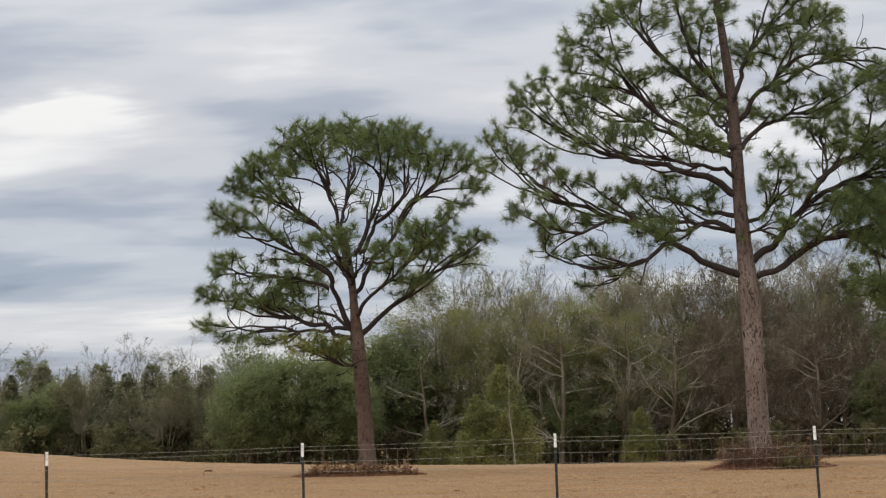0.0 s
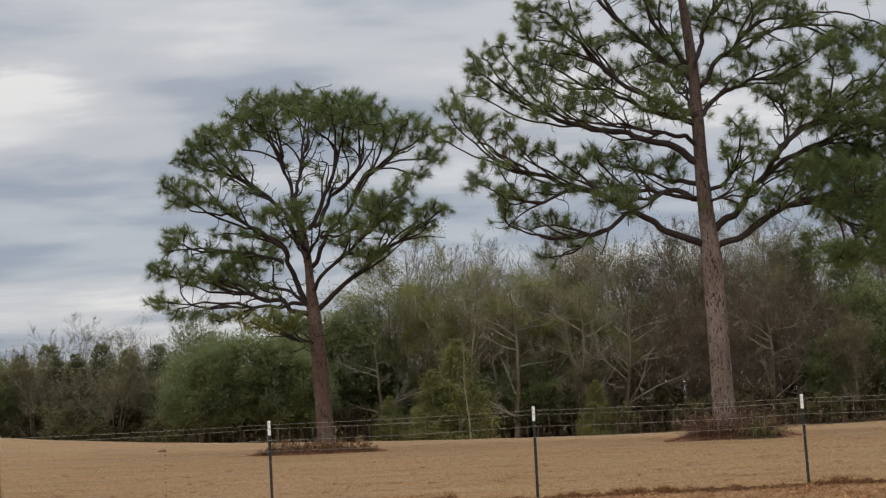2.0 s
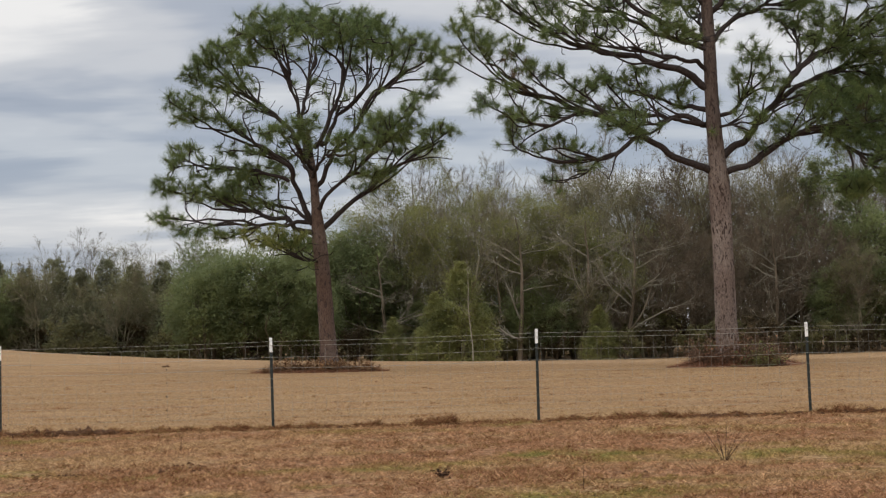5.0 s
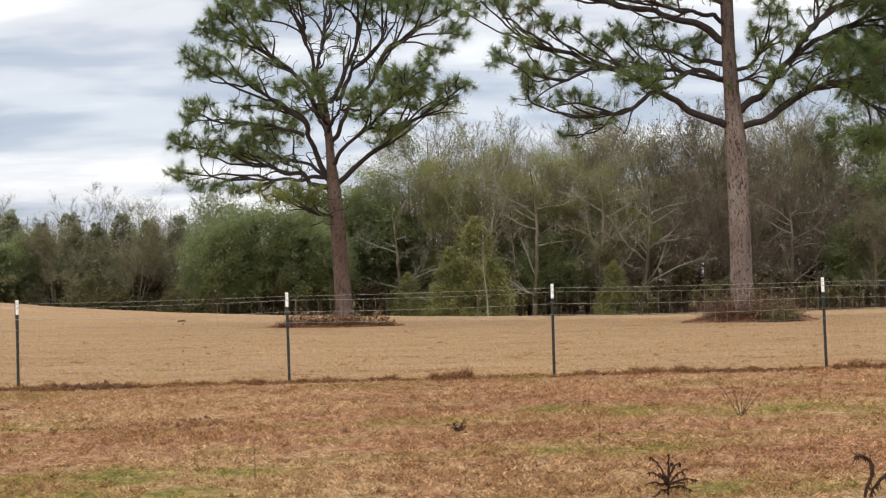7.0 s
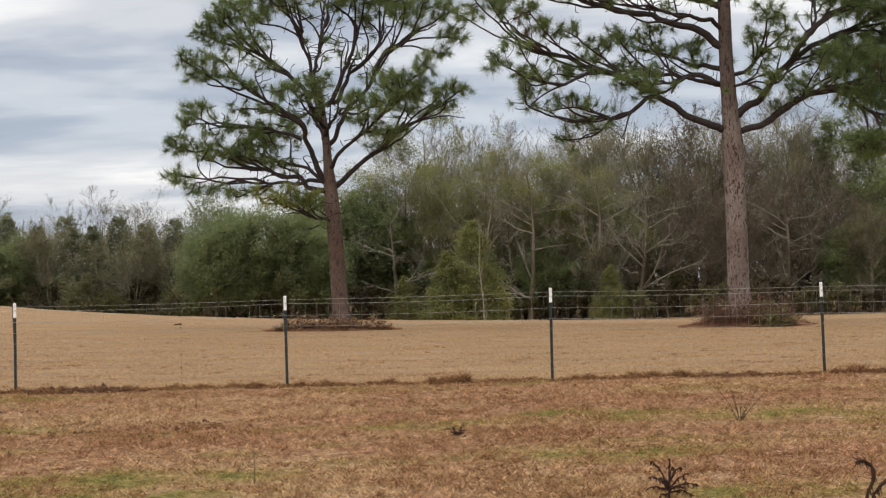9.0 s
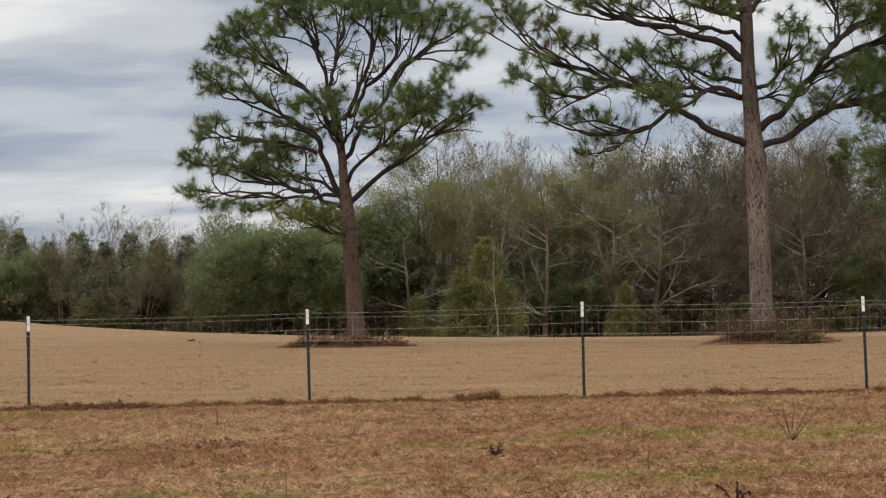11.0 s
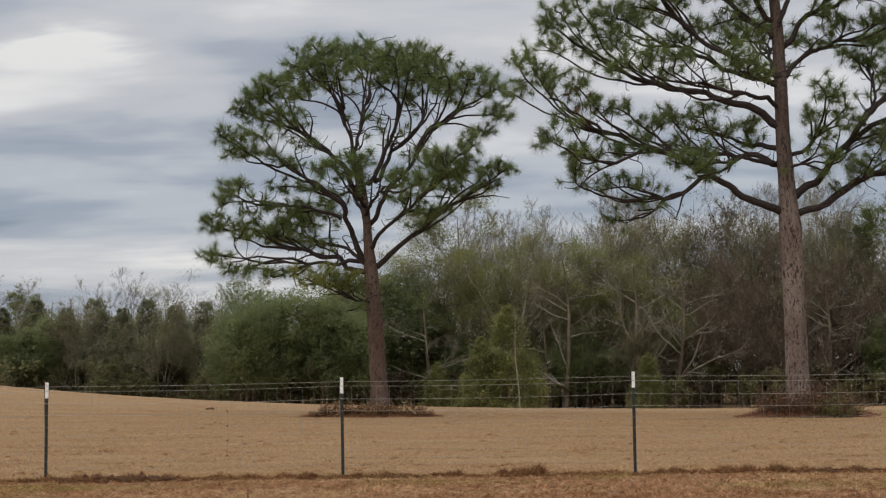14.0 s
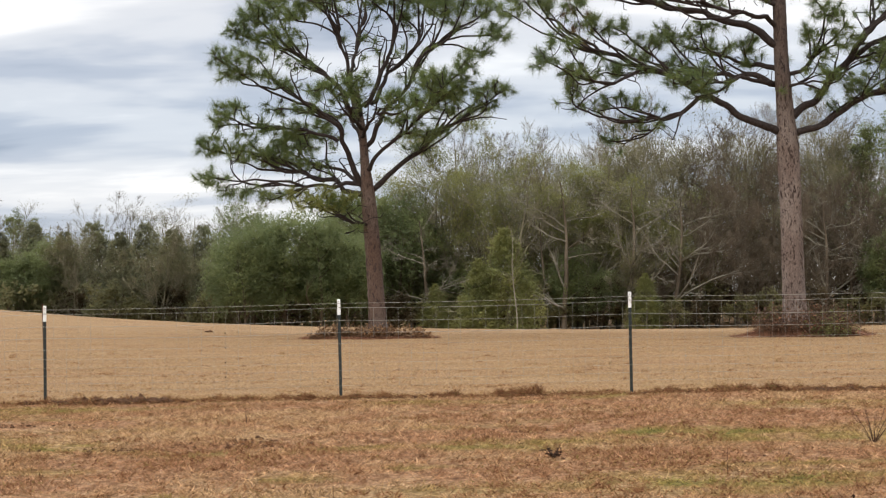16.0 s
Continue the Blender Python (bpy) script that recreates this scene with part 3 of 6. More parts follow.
        if len(pts) > 3:
            pts[1:-1] = (pts[:-2] + 3 * pts[1:-1] + pts[2:]) / 5
        chains[own[i]].append((pts, rad, 7 if rad[0] > 0.03 else 4 if rad[0] > 0.014 else 3))
    for li, ch in enumerate(chains):
        if ch:
            v, q = tubes(ch)
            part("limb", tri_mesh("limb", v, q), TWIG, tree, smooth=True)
    # needles at every tip, and at a few places back along the shoots
    leafed |= rng.random(len(pull)) < inner
    tip, end = pull[leafed], end[leafed]
    back = pos[np.maximum(par[np.maximum(par[end], 0)], 0)]
    axis = unit(unit(tip - back) + np.array([0, 0, 0.5]))
    v, f = tufts(tip, axis, rng, needle, 0.30)
    if browned:
        bc = np.array(browned)
        d = ((tip[:, None] - bc[None, :, :3]) ** 2).sum(-1) < (bc[None, :, 3]) ** 2
        off = np.repeat(d.any(1) & (rng.random(len(tip)) < share), needle)
        v = v.reshape(-1, 3, 3)
        w, v = v[off].reshape(-1, 3), v[~off].reshape(-1, 3)
        part("browned_needles", tri_mesh("browned_needles", w, np.arange(len(w)).reshape(-1, 3)), dead or NEEDLE_BROWN, tree, dead_label)
        f = np.arange(len(v)).reshape(-1, 3)
    part("needle_crown", tri_mesh("needle_crown", v, f), NEEDLE, tree, "long dark green needles in bursts")
    return tree


def small_pine_limbs():
    out = []

    def limb(thick, line, masses):
        out.append((thick, line, masses))

    limb(0.075, [(-0.3, 0, 4.3), (-1.25, -0.24, 4.27), (-2.6, -0.69, 3.96), (-3.4, -0.92, 4.0), (-4.63, -1.2, 4.38)],
         [(-4.47, -1.17, 4.47, 0.5, 0.23), (-3.68, -0.94, 4.14, 0.67, 0.18), (-2.97, -0.75, 4.06, 0.42, 0.18), (-2.4, -0.62, 4.1, 0.4, 0.16)])
    limb(0.05, [(-0.2, 0, 3.02), (-0.62, -0.55, 3.3), (-1.1, -1.05, 3.42), (-1.9, -1.6, 3.62)],
         [(-1.75, -1.5, 3.72, 0.5, 0.22), (-1.15, -1.1, 3.72, 0.6, 0.26), (-0.75, -0.75, 3.9, 0.45, 0.22), (-1.5, -1.2, 4.02, 0.4, 0.2)])
    limb(0.034, [(-0.22, 0, 3.28), (-0.6, 0.4, 3.5), (-1.0, 0.8, 3.6)],
         [(-1.0, 0.85, 3.75, 0.5, 0.2)])
    limb(0.102, [(-0.38, 0, 4.12), (-1.21, 0.26, 4.69), (-2.8, 0.62, 4.92), (-4.59, 1, 5.41)],
         [(-4.77, 1.05, 5.63, 0.73, 0.35), (-3.78, 0.82, 5.33, 0.7, 0.24), (-2.79, 0.63, 5.44, 0.87, 0.31), (-3.68, 0.84, 5.82, 0.52, 0.21), (-1.91, 0.41, 5.05, 0.52, 0.17)])
    limb(0.072, [(-0.42, 0, 4.37), (-1.09, 0.85, 5.08), (-2.44, 1.88, 5.42), (-3.43, 2.6, 5.8)],
         [(-2.44, 1.97, 5.88, 0.71, 0.29), (-1.67, 1.61, 5.98, 0.5, 0.25), (-3.12, 2.26, 5.3, 0.72, 0.22)])
    limb(0.109, [(-0.46, 0, 4.46), (-1.04, -0.57, 5.72), (-1.76, -0.97, 6.6), (-2.54, -1.27, 6.89), (-4.02, -1.8, 7.39)],
         [(-4, -1.86, 7.63, 0.41, 0.49), (-3.39, -1.61, 7.39, 0.66, 0.2), (-3.28, -1.7, 7.79, 0.5, 0.2), (-2.45, -1.28, 7.14, 0.5, 0.17), (-2.58, -1.12, 6.46, 0.47, 0.17), (-1.86, -0.91, 6.4, 0.5, 0.17)])
    limb(0.058, [(-1.11, 0, 5.75), (-2.11, 0.26, 6), (-3.72, 0.61, 6.15), (-4.48, 0.8, 6.7)],
         [(-4.34, 0.77, 6.69, 0.61, 0.28), (-4.53, 0.8, 6.35, 0.35, 0.17), (-3.27, 0.51, 6.11, 0.43, 0.17), (-2.37, 0.3, 6.05, 0.6, 0.24)])
    limb(0.102, [(-0.48, 0, 6.1), (-0.94, 0.19, 7.32), (-1.54, 0.28, 7.66), (-2.32, 0.39, 8.15), (-3.8, 0.6, 9.11)],
         [(-3.89, 0.61, 9.06, 0.52, 0.45), (-3.44, 0.6, 9.48, 0.61, 0.44), (-2.83, 0.47, 8.72, 0.7, 0.35), (-2.9, 0.58, 9.72, 0.79, 0.42), (-2.14, 0.34, 7.96, 0.43, 0.17)])
    limb(0.087, [(-0.52, 0, 6.44), (-0.78, -0.6, 7.84), (-1.09, -0.98, 8.82), (-1.59, -1.4, 9.87)],
         [(-1.57, -1.5, 10.16, 0.75, 0.37), (-1.85, -1.38, 9.72, 0.75, 0.4), (-2.14, -1.23, 9.17, 0.5, 0.23), (-1.02, -1.31, 9.78, 0.67, 0.34)])
    limb(0.087, [(-0.4, 0, 6.26), (-0.62, 0.63, 7.67), (-0.36, 1.04, 8.7), (-0.48, 1.46, 9.86), (-0.71, 1.8, 10.85)],
         [(-0.98, 1.81, 10.87, 0.9, 0.43), (-0.44, 1.95, 11.24, 0.36, 0.24), (-0.17, 1.69, 10.52, 0.72, 0.39), (-1.52, 1.5, 9.92, 0.54, 0.25)])
    limb(0.087, [(-0.16, 0, 6.68), (0.32, -0.19, 7.59), (0.48, -0.31, 8.34), (0.44, -0.46, 9.27), (0.59, -0.6, 10.19)],
         [(0.54, -0.61, 10.24, 0.85, 0.41), (0.95, -0.56, 9.84, 0.68, 0.38), (0.25, -0.48, 9.54, 0.51, 0.24)])
    limb(0.087, [(-0.12, 0, 6.6), (0.64, 0.6, 7.69), (1.17, 0.95, 8.43), (1.51, 1.31, 9.37), (1.53, 1.6, 10.24)],
         [(1.22, 1.71, 10.7, 0.81, 0.45), (1.8, 1.68, 10.34, 0.5, 0.47), (1.52, 1.47, 9.85, 0.71, 0.32), (0.81, 1.18, 9.38, 0.44, 0.21)])
    limb(0.087, [(-0.19, 0, 5.48), (0.4, -0.27, 6.54), (1.31, -0.51, 7.41), (1.81, -0.65, 7.96), (2.62, -0.84, 8.71), (3.45, -1, 9.06)],
         [(2.66, -0.97, 9.5, 0.54, 0.34), (3.32, -1.01, 9.23, 0.44, 0.44), (3.54, -0.94, 8.52, 0.47, 0.27), (2.46, -0.86, 9.01, 0.59, 0.25), (3.1, -0.81, 8.04, 0.42, 0.17), (2.05, -0.88, 9.37, 0.51, 0.3)])
    limb(0.072, [(-0.12, 0, 4.79), (0.6, -0.62, 5.29), (1.34, -1.27, 6.03), (2.23, -1.92, 6.66), (2.8, -2.4, 7.22)],
         [(2.61, -2.4, 7.4, 0.45, 0.36), (1.82, -1.75, 6.78, 0.74, 0.4), (1.76, -1.93, 7.18, 0.58, 0.25), (2.41, -2.06, 6.88, 0.49, 0.33), (1.49, -1.12, 5.7, 0.63, 0.27), (1, -1.1, 6.15, 0.5, 0.23)])
    limb(0.102, [(-0.12, 0, 4.19), (0.52, 0.2, 4.81), (1.4, 0.42, 5.58), (2.28, 0.59, 6.03), (3.17, 0.77, 6.59), (3.8, 0.9, 7.08)],
         [(3.72, 0.9, 7.19, 0.46, 0.28), (3.1, 0.78, 6.93, 0.45, 0.31), (2.55, 0.65, 6.46, 0.52, 0.21), (2.13, 0.64, 6.83, 0.52, 0.28), (3.34, 0.78, 6.52, 0.44, 0.14), (1.22, 0.33, 5.36, 0.43, 0.17)])
    limb(0.072, [(-0.25, 0, 5.74), (0.21, -1.53, 6.14), (0.81, -2.8, 6.33)],
         [(0.82, -3, 6.42, 0.58, 0.29), (1.39, -3.22, 6.25, 0.41, 0.24)])
    limb(0.072, [(-0.31, 0, 5.92), (-0.54, -1.41, 6.44), (-0.92, -2.4, 6.7)],
         [(-0.95, -2.52, 6.73, 0.65, 0.32), (-0.3, -2.46, 6.99, 0.55, 0.21)])
    limb(0.072, [(-0.24, 0, 5.65), (-0.57, 1.43, 6.53), (-1.23, 3, 7.58)],
         [(-1.76, 2.43, 6.43, 0.47, 0.18)])
    return out


def tall_pine_limbs():
    out = []

    def limb(thick, line, masses):
        out.append((thick, line, masses))

    limb(0.145, [(-0.15, 0, 5.54), (-1.36, -0.27, 6.04), (-2.54, -0.53, 6.81), (-3.37, -0.7, 7.28), (-4.39, -0.89, 7.63), (-5.38, -1.07, 8.09), (-6.04, -1.21, 8.53), (-6.86, -1.36, 8.93), (-7.69, -1.5, 9.18)],
         [(-7.7, -1.57, 9.98, 0.42, 0.4), (-7.86, -1.53, 9.19, 0.5, 0.33), (-6.92, -1.39, 9.39, 0.5, 0.3), (-6.17, -1.27, 9.32, 0.5, 0.4), (-5.78, -1.15, 8.7, 0.59, 0.34), (-5.01, -1.03, 8.68, 0.42, 0.27), (-4.17, -0.87, 8.32, 0.59, 0.27), (-7.16, -1.46, 9.72, 0.33, 0.27), (-4.39, -0.83, 7.49, 0.51, 0.13)])
    limb(0.087, [(-2.34, 0, 6.73), (-3.38, -0.2, 6.24), (-4.44, -0.37, 5.96), (-5.13, -0.48, 5.95), (-5.69, -0.6, 6.56)],
         [(-6.2, -0.69, 6.74, 0.47, 0.41), (-5.61, -0.59, 6.47, 0.34, 0.2), (-5, -0.47, 6.71, 0.54, 0.2), (-4.41, -0.37, 6.52, 0.42, 0.17), (-4.61, -0.42, 6.01, 0.51, 0.17)])
    limb(0.051, [(-3.1, 0, 6.33), (-3.71, 0.13, 5.95), (-4.42, 0.27, 5.44), (-5.26, 0.4, 5.62)],
         [(-5.09, 0.37, 5.66, 0.31, 0.09)])
    limb(0.065, [(-4.14, 0, 7.69), (-5.09, -0.94, 7.22), (-5.79, -1.54, 7.2), (-6.96, -2.6, 7.51)],
         [(-7.13, -2.76, 7.54, 0.42, 0.29), (-6.52, -2.29, 8.12, 0.42, 0.29), (-6.05, -1.72, 7.27, 0.59, 0.3), (-5.24, -0.98, 7.51, 0.67, 0.27), (-6.46, -2.11, 7.48, 0.41, 0.2)])
    limb(0.116, [(-0.21, 0, 7.15), (-1.15, 0.43, 7.52), (-2.31, 0.85, 7.73), (-3.48, 1.26, 8.06), (-4.49, 1.6, 8.49)],
         [(-2.82, 0.97, 7.77, 0.74, 0.32), (-3.26, 1.23, 8.82, 0.6, 0.28), (-2.23, 0.93, 8.84, 0.63, 0.28), (-4.16, 1.47, 8.27, 0.53, 0.21), (-1.94, 0.73, 8.22, 0.49, 0.24)])
    limb(0.087, [(-0.26, 0, 7.24), (-1.41, -1.08, 7.13), (-2.37, -1.92, 6.89), (-2.93, -2.4, 6.77)],
         [(-2.92, -2.39, 6.85, 0.52, 0.42), (-1.99, -1.54, 6.84, 0.43, 0.2), (-3.45, -2.76, 6.9, 0.42, 0.23)])
    limb(0.102, [(-0.25, 0, 7.58), (-0.89, 0.85, 7.98), (-2.11, 2.08, 8.49), (-2.92, 2.8, 8.74)],
         [(-1, 1.05, 8.44, 0.56, 0.28), (-0.91, 0.74, 7.91, 0.45, 0.21), (-2.43, 2.35, 8.7, 0.54, 0.18)])
    limb(0.145, [(-0.28, 0, 8.2), (-0.95, 0.12, 8.74), (-1.77, 0.23, 9.18), (-2.79, 0.34, 9.34), (-4.15, 0.49, 9.79), (-4.99, 0.58, 10.26), (-6, 0.71, 11.09), (-6.76, 0.8, 11.73)],
         [(-6.85, 0.81, 11.66, 0.56, 0.46), (-6.27, 0.77, 11.98, 0.44, 0.32), (-5.92, 0.76, 12.43, 0.32, 0.25), (-6.68, 0.76, 10.87, 0.53, 0.32), (-5.82, 0.69, 11.22, 0.63, 0.42), (-4.86, 0.59, 11.01, 0.63, 0.35), (-5.59, 0.63, 10.52, 0.53, 0.25), (-4.13, 0.47, 10.15, 0.52, 0.21)])
    limb(0.087, [(-0.31, 0, 8.76), (-0.73, -0.29, 9.09), (-2.1, -0.87, 9.06), (-3.32, -1.4, 9.38), (-4.17, -1.8, 9.85)],
         [(-4.33, -1.91, 10.05, 0.76, 0.3), (-3.29, -1.46, 10, 0.6, 0.27), (-5.02, -2.07, 9.67, 0.49, 0.2), (-3.48, -1.45, 9.55, 0.43, 0.17)])
    limb(0.102, [(-0.29, 0, 9.51), (-1.31, 0.62, 10.04), (-2.45, 1.18, 10.48), (-3.45, 1.65, 11), (-4.63, 2.2, 11.73)],
         [(-4.61, 2.25, 12.08, 0.82, 0.44), (-3.73, 1.89, 11.95, 0.72, 0.36), (-2.93, 1.4, 11.1, 0.64, 0.29), (-5.12, 2.5, 12.39, 0.48, 0.29)])
    limb(0.072, [(-0.3, 0, 9.42), (-1.09, -1.63, 9.4), (-1.79, -3, 9.4)],
         [(-1.65, -2.89, 9.53, 0.65, 0.27), (-0.97, -1.45, 9.51, 0.5, 0.23), (-2.08, -3.45, 9.64, 0.45, 0.19)])
    limb(0.116, [(-0.31, 0, 9.77), (-1.59, -0.25, 10.4), (-2.62, -0.43, 10.85), (-3.45, -0.59, 11.55), (-4.27, -0.77, 12.42), (-4.84, -0.9, 13.11)],
         [(-4.93, -0.9, 12.98, 0.72, 0.44), (-5.32, -0.89, 12.27, 0.44, 0.34), (-3.92, -0.72, 12.5, 0.62, 0.41), (-4.39, -0.72, 11.74, 0.61, 0.27), (-3.26, -0.58, 11.9, 0.62, 0.31), (-4.3, -0.89, 13.62, 0.68, 0.41)])
    limb(0.116, [(-0.33, 0, 10.74), (-1.24, 0.42, 11.69), (-2.01, 0.78, 12.72), (-2.8, 1.11, 13.76), (-3.43, 1.4, 14.8)],
         [(-3.43, 1.38, 14.7, 0.76, 0.47), (-2.59, 1.12, 14.12, 0.71, 0.39), (-2.2, 0.73, 12.54, 0.64, 0.39), (-2.68, 1.36, 15.22, 0.72, 0.43), (-2.11, 0.56, 11.41, 0.7, 0.28), (-1.35, 0.53, 12.35, 0.6, 0.28)])
    limb(0.102, [(-0.36, 0, 11.37), (-1.07, -0.46, 12.17), (-1.68, -0.84, 12.98), (-2.18, -1.29, 14.09), (-2.5, -1.6, 14.88)],
         [(-2.33, -1.57, 14.88, 0.76, 0.44), (-1.49, -0.73, 12.91, 0.68, 0.38), (-0.98, -0.29, 11.86, 0.62, 0.34), (-1.83, -1.15, 13.95, 0.68, 0.37), (-1.13, -0.87, 13.47, 0.62, 0.31), (-0.95, -0.25, 10.9, 0.59, 0.31)])
    limb(0.116, [(-0.35, 0, 13.42), (-0.43, 0, 14.77), (-0.4, 0, 16.03)],
         [(-0.65, 0, 16.31, 0.79, 0.46), (0.08, 0, 16.73, 0.79, 0.42), (0.76, 0, 16.24, 0.74, 0.46), (-1.06, 0, 15.34, 0.7, 0.38), (-0.19, 0, 15.3, 0.7, 0.35), (0.5, 0, 15.08, 0.7, 0.35), (-0.43, 0, 14.23, 0.63, 0.31)])
    limb(0.131, [(0.16, 0, 5.54), (0.85, -0.26, 5.78), (1.67, -0.54, 6.26), (2.65, -0.84, 6.61), (3.6, -1.11, 6.72), (4.86, -1.46, 7.02), (6.1, -1.8, 7.25)],
         [(2.03, -0.65, 6.86, 0.68, 0.3), (2.85, -0.9, 7.21, 0.57, 0.29), (3.78, -1.12, 7.04, 0.88, 0.46), (4.57, -1.35, 7.14, 1, 0.62), (4.89, -1.38, 6.11, 0.87, 0.54), (5.78, -1.68, 6.95, 0.93, 0.62), (1.37, -0.42, 6.41, 0.42, 0.14), (6.56, -1.94, 7.37, 0.82, 0.58), (3.34, -1.09, 7.66, 0.84, 0.5), (4.22, -1.2, 6.5, 0.94, 0.58), (3.53, -1.01, 6.56, 0.75, 0.42)])
    limb(0.072, [(2.86, 0, 6.72), (3.45, -0.84, 6.13), (4.16, -1.72, 5.44), (5, -2.6, 4.97)],
         [(3.52, -1.5, 4.99, 0.78, 0.41), (4.26, -1.86, 5.17, 0.78, 0.45), (5.02, -2.57, 5.05, 0.91, 0.6), (4.64, -1.89, 5.89, 0.74, 0.41), (5.49, -2.8, 5.73, 0.8, 0.56)])
    limb(0.145, [(0.14, 0, 6.23), (1.01, 0.17, 6.85), (1.61, 0.3, 7.63), (2.46, 0.44, 8.22), (3.69, 0.6, 8.81), (5.19, 0.79, 9.4), (6.89, 1, 9.99)],
         [(2.7, 0.41, 7.94, 0.59, 0.32), (4.17, 0.59, 8.25, 0.98, 0.57), (5.48, 0.77, 8.76, 1.01, 0.79), (6.82, 0.95, 9.26, 1.01, 0.79), (7.63, 1.08, 9.97, 0.88, 0.66), (3.43, 0.5, 8.1, 0.44, 0.24), (4.87, 0.67, 8.06, 0.79, 0.48)])
    limb(0.116, [(1.64, 0, 7.72), (2.59, -0.34, 8.87), (3.44, -0.55, 9.48), (4.3, -0.76, 10.17), (5.46, -1, 10.67)],
         [(3.54, -0.53, 9.48, 0.96, 0.51), (4.35, -0.65, 9.33, 1.02, 0.72), (5.19, -0.88, 10.02, 0.61, 0.52), (3.15, -0.59, 10.18, 0.58, 0.32), (4, -0.81, 10.87, 0.52, 0.38), (6.1, -1.09, 10.44, 0.66, 0.52), (5.48, -1.08, 11.25, 0.63, 0.49)])
    limb(0.072, [(2.02, 0, 8.26), (2.72, 1.19, 9.33), (2.7, 2.01, 10.22), (2.51, 2.6, 10.82)],
         [(2.63, 2.7, 10.93, 0.48, 0.28), (3.08, 2.4, 10.56, 0.43, 0.25), (3.57, 2.99, 11.51, 0.54, 0.35), (3.66, 2.27, 10.14, 0.37, 0.22)])
    limb(0.058, [(0.06, 0, 7.13), (0.65, -0.8, 6.99), (1.33, -1.6, 7.01)],
         [(1.2, -1.44, 7.12, 0.66, 0.17), (0.67, -0.82, 7.33, 0.4, 0.17), (0.78, -0.93, 6.79, 0.4, 0.13)])
    limb(0.08, [(0.09, 0, 7.48), (0.71, -0.44, 8.04), (1.03, -0.8, 8.77)],
         [(0.98, -0.9, 9.05, 0.54, 0.47), (0.55, -0.53, 8.45, 0.41, 0.27), (0.79, -0.41, 7.9, 0.51, 0.27), (1.5, -0.79, 8.15, 0.47, 0.27), (1.27, -0.81, 8.58, 0.41, 0.24)])
    limb(0.102, [(0.07, 0, 9.7), (0.74, 0.21, 10.3), (1.69, 0.44, 10.84), (2.73, 0.65, 11.1), (3.9, 0.9, 11.83)],
         [(4.01, 0.93, 11.96, 0.45, 0.27), (3.04, 0.72, 11.55, 0.6, 0.36), (1.92, 0.51, 11.38, 0.6, 0.28), (2.6, 0.58, 10.82, 0.53, 0.18), (0.96, 0.28, 10.75, 0.42, 0.14)])
    limb(0.116, [(-0.04, 0, 10.38), (0.52, -0.36, 11.2), (1.27, -0.64, 11.66), (1.78, -0.92, 12.43), (2.37, -1.2, 13.2)],
         [(2.2, -1.05, 12.73, 0.78, 0.48), (2.91, -1.13, 12.24, 0.61, 0.32), (1.03, -0.48, 11.45, 0.51, 0.31), (1.7, -0.75, 11.96, 0.51, 0.27), (2.54, -1.29, 13.43, 0.58, 0.32)])
    limb(0.072, [(1.14, 0, 11.61), (2.36, 0.66, 12.11), (3.62, 1.26, 12.76), (4.87, 1.8, 13.21)],
         [(4.68, 1.65, 12.4, 0.55, 0.34), (5.7, 2.07, 12.46, 0.59, 0.37), (6.61, 2.07, 12.41, 0.59, 0.4), (5.15, 1.86, 11.95, 0.46, 0.28)])
    limb(0.102, [(-0.11, 0, 11.18), (0.49, 0.41, 12.5), (1.22, 0.7, 13.45), (1.9, 1, 14.6)],
         [(0.23, 0.4, 12.69, 0.7, 0.46), (1.33, 0.57, 12.86, 0.7, 0.39), (1.26, 0.76, 13.83, 0.71, 0.39), (2.11, 1.07, 14.8, 0.79, 0.43), (2.45, 1.15, 15.54, 0.75, 0.43), (1.47, 1.15, 15.78, 0.75, 0.43), (2.57, 0.99, 14.01, 0.64, 0.36)])
    limb(0.087, [(-0.17, 0, 9.77), (-0.1, 1.8, 10.86), (-0.28, 3.2, 11.75)],
         [(-0.36, 3.68, 12.25, 0.64, 0.34), (0.2, 2.78, 11.63, 0.55, 0.29), (0.89, 2.6, 11.36, 0.55, 0.26), (-0.96, 3.68, 11.7, 0.56, 0.26)])
    return out


SMALL_LINE = [(0.02, 0, -0.3), (-0.05, 0, 1.2), (-0.11, 0, 2.45), (-0.18, 0, 3.46), (-0.23, 0, 4.0), (-0.30, 0, 5.0), (-0.36, 0, 6.0), (-0.44, 0, 6.6), (-0.5, 0, 7.3)]
SMALL_THICK = [0.27, 0.24, 0.225, 0.22, 0.215, 0.13, 0.105, 0.08, 0.045]
pine("pine_tree", -3.66, 53.0, SMALL_LINE, SMALL_THICK, small_pine_limbs(), "round-topped longleaf pine with a reddish trunk on the pasture", 3, 52, 112, BARK_RED, spacing=0.15, forks=0.9, inner=0.16, size=1.19, foot=0.09,
     browned=[(-1.3, -1.0, 3.8, 1.25)], dead=NEEDLE_OLIVE, dead_label="yellowish green needles of a low bough", share=0.85)
TALL_LINE = [(0.06, 0, -0.3), (0.03, 0, 1.46), (0.02, 0, 3.47), (-0.02, 0, 5.34), (-0.06, 0, 6.19), (-0.14, 0, 7.91), (-0.15, 0, 9.63), (-0.2, 0, 11.38), (-0.36, 0, 13.15), (-0.5, 0, 14.6), (-0.55, 0, 15.8)]
TALL_THICK = [0.36, 0.32, 0.305, 0.32, 0.25, 0.205, 0.185, 0.165, 0.13, 0.09, 0.05]
